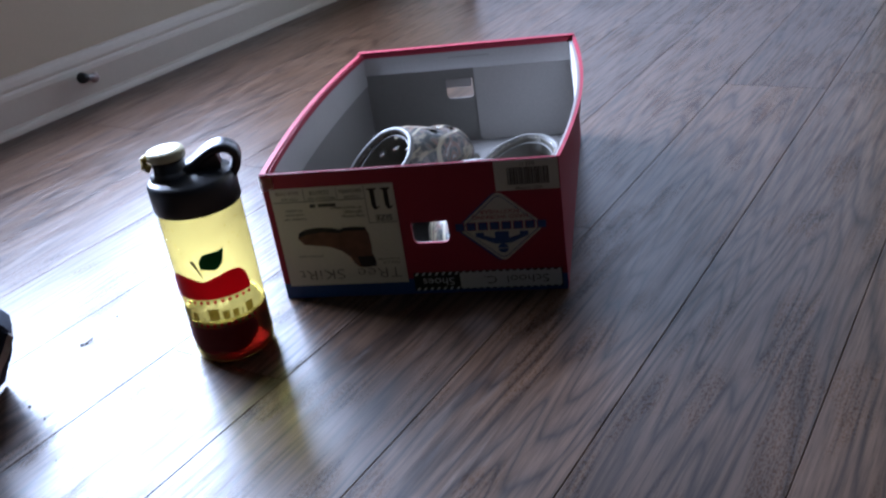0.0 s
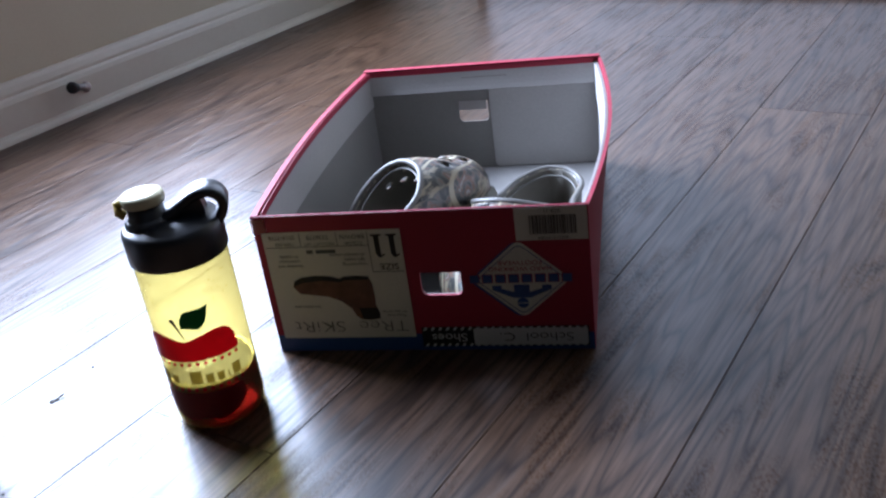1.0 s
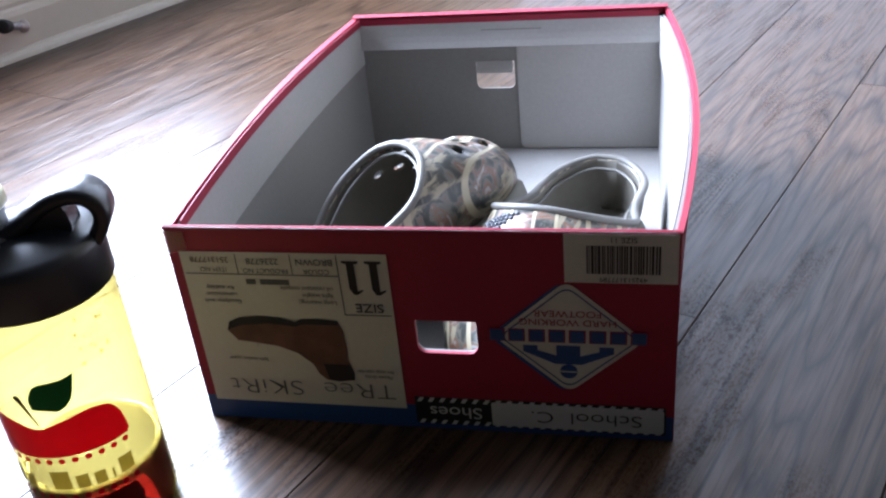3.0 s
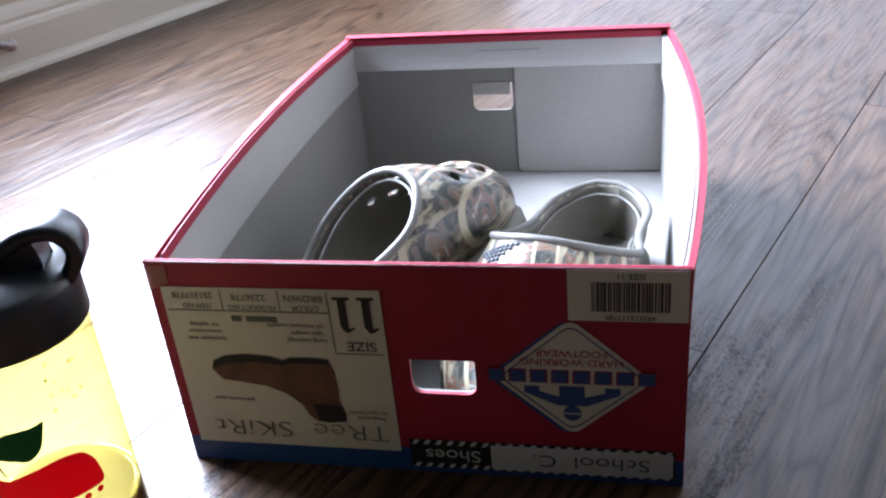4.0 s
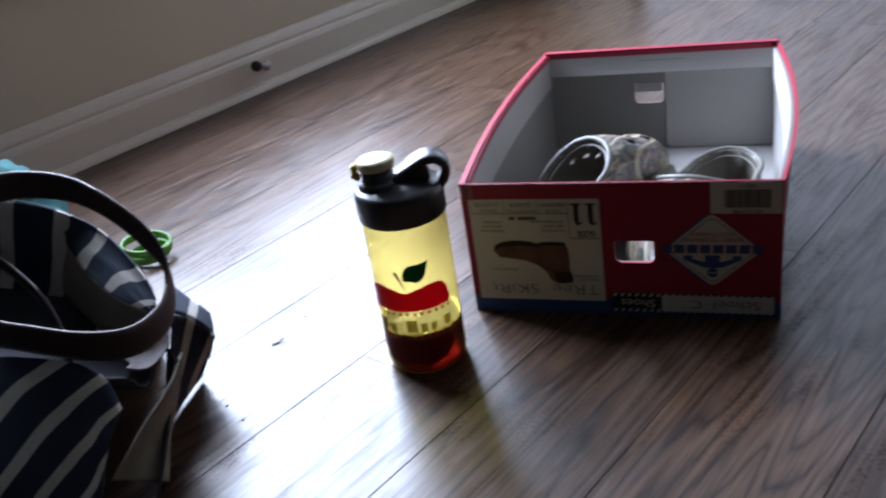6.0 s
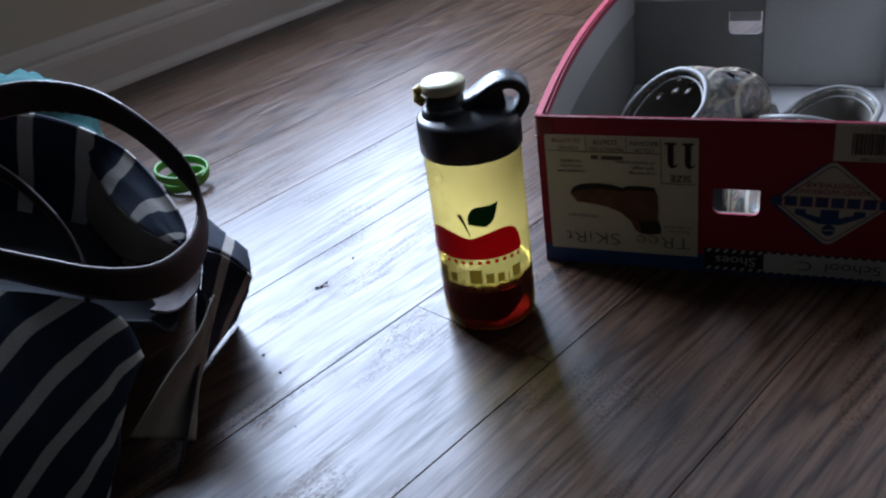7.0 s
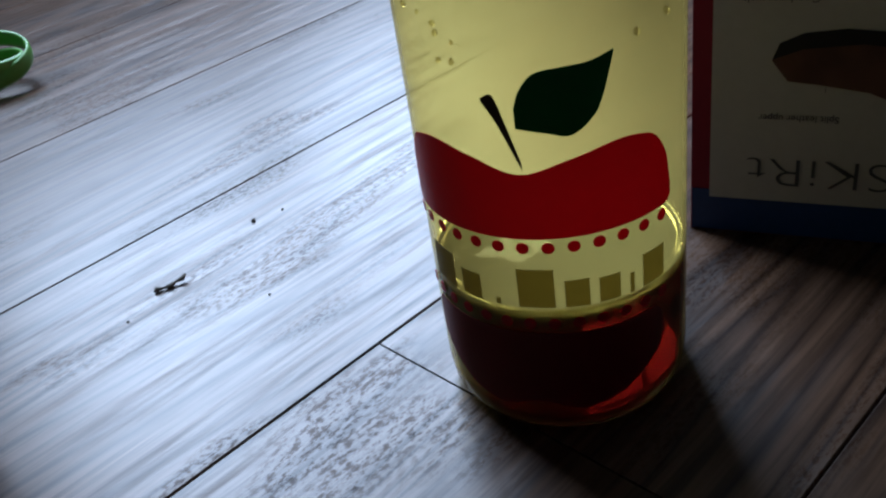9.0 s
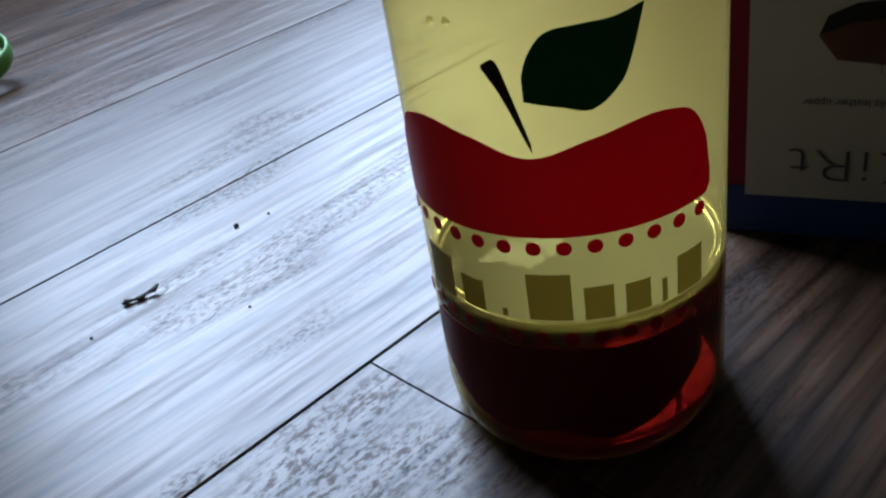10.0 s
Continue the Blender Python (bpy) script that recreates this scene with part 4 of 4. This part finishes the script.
# ---- the canvas bag ----
def stripes():
    m, nt, b = mat("striped_canvas")
    v = mapped(nt, (1, 1, 1), "UV")
    w = nt.nodes.new("ShaderNodeTexWave")
    w.wave_profile = "SAW"
    w.inputs["Scale"].default_value, w.inputs["Distortion"].default_value, w.inputs["Detail"].default_value = 0.314159, 0.25, 1.0
    nt.links.new(v, w.inputs["Vector"])
    band = ramp(nt, w.outputs[0], [(0.69, (0.006, 0.014, 0.032)), (0.705, (0.46, 0.44, 0.39)), (0.985, (0.46, 0.44, 0.39)), (1.0, (0.006, 0.014, 0.032))])
    n = node(nt, "ShaderNodeTexNoise", Scale=900.0, Detail=2.0)
    big = node(nt, "ShaderNodeTexNoise", Scale=18.0, Detail=3.0)
    o = mapped(nt, (1, 1, 1))
    nt.links.new(o, n.inputs["Vector"])
    nt.links.new(o, big.inputs["Vector"])
    c = mixed(nt, band, ramp(nt, n.outputs[0], [(0.3, (0.7, 0.7, 0.7)), (0.7, (1.15, 1.15, 1.15))]), 0.8, "MULTIPLY")
    c = mixed(nt, c, ramp(nt, big.outputs[0], [(0.3, (0.8, 0.8, 0.8)), (0.7, (1.1, 1.1, 1.1))]), 0.8, "MULTIPLY")
    nt.links.new(c, b.inputs["Base Color"])
    b.inputs["Roughness"].default_value = 0.9
    bump(nt, b, n.outputs[0], 0.5, 0.0006)
    return m


STRIPES = stripes()
CANVAS = plain("beige_canvas", (0.21, 0.185, 0.14), 0.9, grain=700, amount=0.3, relief=0.5, depth=0.0006, dirt=14)
LEATHER = plain("brown_leather", (0.028, 0.013, 0.011), 0.72, grain=260, amount=0.3, relief=0.3, depth=0.0006, dirt=25)
EDGING = plain("pale_edging", (0.42, 0.36, 0.34), 0.5, grain=300, amount=0.1)
# near-black cloth colour: shade inside the bag and under its fold, painted in
SHADE_CLOTH = plain("painted_shade_cloth", (0.020, 0.022, 0.028), 0.9, grain=500, amount=0.2)
STEEL = plain("dull_metal", (0.35, 0.35, 0.36), 0.35, metal=1.0, grain=200, amount=0.1)
TEAL = plain("teal_cloth", (0.02, 0.10, 0.10), 0.9, grain=600, amount=0.2, relief=0.4)


def spline(pts, t):
    """A smooth way through points, t from 0 to 1."""
    n = len(pts) - 1
    i = min(int(t * n), n - 1)
    s = t * n - i
    p0, p1, p2, p3 = (Vector(pts[max(0, min(n, i + k))]) for k in (-1, 0, 1, 2))
    return 0.5 * (2 * p1 + (p2 - p0) * s + (2 * p0 - 5 * p1 + 4 * p2 - p3) * s * s + (3 * p1 - p0 - 3 * p2 + p3) * s ** 3)


def cloth(name, top, low, material, parent, label, repeat=1.0, slant=0.0, sag=0.0, wrinkle=0.004, seed=0, nu=36, nv=14, thick=0.0022):
    """A cloth panel between two edges, with soft folds; stripes run across its length."""
    bm = bmesh.new()
    uv = bm.loops.layers.uv.new("UVMap")

    def fn(s, t):
        a, b = spline(top, s), spline(low, s)
        p = a.lerp(b, t)
        q = noise.noise_vector(Vector((s * 3.1 + seed, t * 2.3, seed * 1.7))) + 0.4 * noise.noise_vector(Vector((s * 9 + seed, t * 7, seed)))
        edge = 4 * t * (1 - t)
        return p + q * wrinkle * (0.35 + 0.65 * edge) + Vector((0, 0, -sag * edge))
    sheet(fn, nu, nv, thick, bm)
    bm.verts.ensure_lookup_table()
    place = {}
    for i in range(nu + 1):
        for j in range(nv + 1):
            for side in (0, 1):
                place[bm.verts[side * (nu + 1) * (nv + 1) + i * (nv + 1) + j]] = (i / nu * repeat + slant * j / nv, j / nv)
    for f in bm.faces:
        for l in f.loops:
            l[uv].uv = place[l.vert]
    return part(name, bm, material, parent, label, True)


bag = tagged(new("tote_bag"), "slumped navy and white striped canvas tote bag with brown leather handles", "bag")
far_top = [(-0.409, -0.339, 0.190), (-0.395, -0.302, 0.190), (-0.360, -0.271, 0.185), (-0.298, -0.248, 0.170), (-0.258, -0.238, 0.150), (-0.194, -0.246, 0.120), (-0.171, -0.259, 0.105)]
far_hem = [(-0.442, -0.332, 0.178), (-0.420, -0.299, 0.175), (-0.354, -0.253, 0.150), (-0.257, -0.270, 0.125), (-0.209, -0.272, 0.110), (-0.170, -0.264, 0.100)]
cloth("far_fold", far_top, far_hem, STRIPES, bag, "navy canvas with white stripes", 6.0, 0.5, 0, 0.003, 1)
cloth("far_wall", far_top, [(-0.479, -0.397, 0.004), (-0.421, -0.342, 0.004), (-0.363, -0.286, 0.004), (-0.304, -0.234, 0.004), (-0.262, -0.222, 0.004)], STRIPES, bag, "navy canvas with white stripes", 6.0, 0.0, 0, 0.004, 2)
cloth("lining", far_hem, [(-0.499, -0.331, 0.130), (-0.482, -0.298, 0.125), (-0.364, -0.268, 0.090), (-0.267, -0.272, 0.060), (-0.177, -0.261, 0.095)], CANVAS, bag, "beige canvas lining", 1, 0, 0, 0.003, 3)
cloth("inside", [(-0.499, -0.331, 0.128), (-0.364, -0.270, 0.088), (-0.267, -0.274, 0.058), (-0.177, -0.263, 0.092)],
      [(-0.261, -0.464, 0.130), (-0.181, -0.415, 0.125), (-0.121, -0.362, 0.105), (-0.111, -0.331, 0.088)], SHADE_CLOTH, bag, "inner lining with the bag's inner shade painted in as near-black", 1, 0, 0.030, 0.006, 4)
cloth("end_panel", [(-0.142, -0.259, 0.104), (-0.142, -0.245, 0.092), (-0.139, -0.234, 0.076), (-0.136, -0.227, 0.060)],
      [(-0.140, -0.295, 0.003), (-0.148, -0.283, 0.003), (-0.162, -0.260, 0.003), (-0.177, -0.230, 0.003)], STRIPES, bag, "navy canvas end with white stripes", 2.0, 0.45, 0, 0.002, 5)
cloth("end_flap", [(-0.196, -0.222, 0.105), (-0.181, -0.218, 0.092), (-0.171, -0.212, 0.080), (-0.165, -0.207, 0.070)],
      [(-0.144, -0.256, 0.104), (-0.145, -0.242, 0.092), (-0.141, -0.232, 0.078), (-0.138, -0.225, 0.062)], STRIPES, bag, "navy canvas flap with a white stripe", 1.6, 0.2, 0, 0.001, 12, 20, 8)
cloth("gusset", [(-0.094, -0.287, 0.092), (-0.084, -0.313, 0.078), (-0.079, -0.350, 0.060), (-0.077, -0.390, 0.035)],
      [(-0.092, -0.289, 0.088), (-0.100, -0.298, 0.058), (-0.098, -0.318, 0.028), (-0.069, -0.349, 0.004)], CANVAS, bag, "folded beige canvas gusset", 1, 0, 0, 0.003, 6)
# leather brown over the whole inner gusset also paints in the strap's shade
cloth("inner_gusset", [(-0.169, -0.248, 0.096), (-0.152, -0.261, 0.088), (-0.137, -0.274, 0.080)], [(-0.195, -0.298, 0.070), (-0.147, -0.310, 0.080), (-0.113, -0.330, 0.098)], LEATHER, bag, "inside of the gusset with its brown leather tab, darkened for the shade there", 1, 0, 0.010, 0.002, 7)
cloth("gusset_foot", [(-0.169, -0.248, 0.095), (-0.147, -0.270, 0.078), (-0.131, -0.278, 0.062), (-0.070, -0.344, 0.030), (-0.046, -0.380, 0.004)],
      [(-0.153, -0.292, 0.004), (-0.139, -0.303, 0.004), (-0.110, -0.325, 0.004), (-0.078, -0.351, 0.004), (-0.048, -0.379, 0.003)], SHADE_CLOTH, bag, "underside of the fold with its shade painted in as near-black", 1, 0, 0, 0.001, 8)
cloth("near_wall", [(-0.249, -0.463, 0.145), (-0.180, -0.414, 0.140), (-0.111, -0.361, 0.120), (-0.081, -0.358, 0.085)],
      [(-0.205, -0.599, 0.004), (-0.122, -0.529, 0.004), (-0.072, -0.484, 0.004), (-0.038, -0.446, 0.004)], STRIPES, bag, "navy canvas with white stripes", 5.0, 2.2, -0.012, 0.005, 9)
cloth("left_end", [(-0.409, -0.339, 0.190), (-0.327, -0.405, 0.160), (-0.249, -0.463, 0.145)], [(-0.479, -0.397, 0.004), (-0.339, -0.503, 0.004), (-0.205, -0.599, 0.004)], STRIPES, bag, "navy canvas end with white stripes", 3.0, 0, 0, 0.004, 10)


def strap(name, way, n, half, label):
    pts = [spline(way, k / n) for k in range(n + 1)]
    ob = part(name, tube(pts, half, 10, flat=0.22), LEATHER, bag, label, True)
    for dz in (half * 0.93, -half * 0.93):
        part("edging", tube([p + Vector((0, 0, dz)) for p in pts], 0.0011, 6), EDGING, ob, "pale stitched edge", True)
    return ob


strap("handle", [(-0.268, -0.469, 0.140), (-0.227, -0.430, 0.150), (-0.202, -0.402, 0.150), (-0.151, -0.380, 0.145), (-0.112, -0.355, 0.135), (-0.098, -0.322, 0.125), (-0.107, -0.286, 0.125), (-0.131, -0.258, 0.135), (-0.151, -0.248, 0.160),
                 (-0.188, -0.251, 0.190), (-0.243, -0.258, 0.210), (-0.284, -0.279, 0.220), (-0.302, -0.312, 0.225), (-0.321, -0.366, 0.220), (-0.362, -0.425, 0.170)], 60, 0.0140, "dark brown leather handle")
strap("handle", [(-0.495, -0.350, 0.150), (-0.408, -0.310, 0.140), (-0.320, -0.304, 0.115), (-0.262, -0.311, 0.085), (-0.234, -0.329, 0.060)], 30, 0.009, "dark brown leather handle")
grommet = [Vector((-0.124, -0.377, 0.100)) + 0.0075 * (math.cos(a) * Vector((0.70, 0.60, 0.38)) + math.sin(a) * Vector((0.1, -0.55, 0.82))) for a in (2 * math.pi * k / 20 for k in range(20))]
part("grommet", tube(grommet, 0.0020, 8, closed=True), STEEL, bag, "dull metal eyelet", True)
heap = tagged(new("cloth_heap"), "crumpled teal cloth on the floor behind the bag", "cloth")
bm = bmesh.new()
bmesh.ops.create_icosphere(bm, subdivisions=5, radius=1)
for v in bm.verts:
    q = v.co.normalized()
    r = 1 + 0.22 * noise.noise(q * 2.1) + 0.10 * abs(noise.noise(q * 5.5)) + 0.04 * noise.noise(q * 14)
    v.co = Vector((q.x * 0.10 * r, q.y * 0.12 * r, max(0.0, 0.02 + q.z * 0.125 * r)))
part("cloth", bm, TEAL, heap, "", True)
heap.matrix_world = pose(-0.690, -0.200, 0.0005)


# ---- small things ----
band_mat = plain("green_silicone", (0.10, 0.30, 0.035), 0.45, grain=200, amount=0.1)
wrist = tagged(new("wristband"), "bright green silicone wristband, twisted double on the floor", "wristband")
ring = []
for k in range(72):
    a = 2 * math.pi * k / 36
    r = 0.026 + 0.0040 * math.sin(a / 2 + 0.4)
    ring.append((r * 1.1 * math.cos(a), r * 0.85 * math.sin(a), 0.0090 + 0.0080 * math.sin(a / 2) + 0.003 * math.sin(a)))
part("loop", tube(ring, 0.0056, 8, closed=True, flat=0.32), band_mat, wrist, "", True)
low = min(v.co.z for v in wrist.children[0].data.vertices)
wrist.matrix_world = pose(-0.478, -0.086, -low + 0.0002, 0, 0, 35)

stop = tagged(new("door_stop"), "small door stop with dark rubber tip on the baseboard", "door stop")
stop.matrix_world = Matrix.Translation((WALL_X + 0.013, 0.508, 0.044)) @ Vector((0.045, -0.066, 0.022)).to_track_quat("Z", "Y").to_matrix().to_4x4()
part("base", lathe([(0, 0), (0.010, 0), (0.010, 0.004), (0.006, 0.007), (0.0048, 0.010), (0.0048, 0.020), (0, 0.020)], 24), EDGING, stop, "pale metal base", True)
spring = [(0.0052 * math.cos(k * 0.7), 0.0052 * math.sin(k * 0.7), 0.016 + 0.0003 * k) for k in range(110)]
part("spring", tube(spring, 0.0011, 6, up=(0.3, 0.2, 1)), STEEL, stop, "coiled steel spring", True)
part("tip", lathe([(0, 0.044), (0.0060, 0.044), (0.0085, 0.050), (0.0105, 0.062), (0.0105, 0.068), (0.0080, 0.071), (0, 0.071)], 24), INK, stop, "dark rubber tip", True)

twig = plain("dry_leaf", (0.11, 0.095, 0.075), 0.9)
bit = tagged(new("leaf_scrap"), "curled dry scrap of leaf on the floor", "debris")
part("scrap", tube([(-0.010, 0, 0.0012), (-0.008, 0.0012, 0.0018), (-0.004, 0.0002, 0.0014), (0.000, -0.0008, 0.0013), (0.004, 0.0002, 0.0020), (0.008, -0.0006, 0.0026), (0.011, 0.0010, 0.0040)],
                   lambda t: 0.0006 + 0.0009 * math.sin(t * 9) ** 2, 7, flat=1.5), twig, bit, "", True)
bit.matrix_world = pose(-0.1565, -0.1460, 0, 0, 0, 78) @ Matrix.Scale(0.68, 4)
rnd = random.Random(11)
crumb = bmesh.new()
bmesh.ops.create_icosphere(crumb, subdivisions=1, radius=0.0013)
for v in crumb.verts:
    v.co *= 0.7 + 0.6 * rnd.random()
    v.co.z = max(v.co.z, -0.0007) + 0.0007
first = tagged(new("crumb"), "tiny dark crumb of dirt on the floor", "debris", "crumbs on the floor")
part("speck", crumb, twig, first)
first.matrix_world = pose(-0.116, -0.247, 0)
for x, y, s in ((-0.1684, -0.0941, 0.9), (-0.084, -0.254, 0.9), (-0.165, -0.080, 0.5), (-0.115, -0.125, 0.4), (-0.150, -0.170, 0.45), (-0.06, -0.33, 0.7), (-0.02, -0.29, 0.5), (0.02, -0.35, 0.5)):
    c = copy_thing(first, pose(x, y, 0, 0, 0, rnd.random() * 360))
    c.scale = (s, s, s)

# ---- floor planks ----
PLANK_W, PLANK_L, GAP, SEAM = 0.1495, 1.22, 0.0006, -0.0545


def plank_mesh(length):
    me = bpy.data.meshes.new("plank")
    bm = bmesh.new()
    w, e, d = PLANK_W - GAP, 0.0005, 0.0005
    z0 = -0.004
    rings = []
    for inset, end, z in ((0, 0, z0), (0, 0, -d), (e, 0.0001, 0)):
        rings.append([bm.verts.new((x, y, z)) for x, y in ((inset, end), (w - inset, end), (w - inset, length - GAP - end), (inset, length - GAP - end))])
    for lo, hi in zip(rings, rings[1:]):
        for k in range(4):
            bm.faces.new((lo[k], lo[(k + 1) % 4], hi[(k + 1) % 4], hi[k]))
    bm.faces.new(rings[-1])
    bm.to_mesh(me)
    bm.free()
    me.materials.append(FLOOR)
    return me


rnd = random.Random(3)
whole = plank_mesh(PLANK_L)
cuts = {}
row0 = int(math.floor((WALL_X - SEAM) / PLANK_W))
row1 = int(math.ceil((ROOM_X - SEAM) / PLANK_W))
for row in range(row0, row1):
    shift = {-3: 0.62, -2: 0.30, -1: 0.47, 0: -0.120, 1: 0.25, 2: 0.765, 3: 0.845, 4: 0.50}.get(row, (row * 0.437 + 0.13 * (row % 3)) % PLANK_L)
    y = shift - PLANK_L * 5
    while y < DOOR_Y + 0.06:
        top = min(y + PLANK_L, DOOR_Y + 0.06)
        if top - y > 0.02 and y + PLANK_L > ROOM_Y:
            length = round(top - y, 4)
            me = whole if abs(length - PLANK_L) < 1e-3 else cuts.setdefault(length, None) or plank_mesh(length)
            cuts[length] = me
            ob = new("plank", me)
            ob.parent = floor
            ob.location = (SEAM + row * PLANK_W, y, 0)
        y += PLANK_L
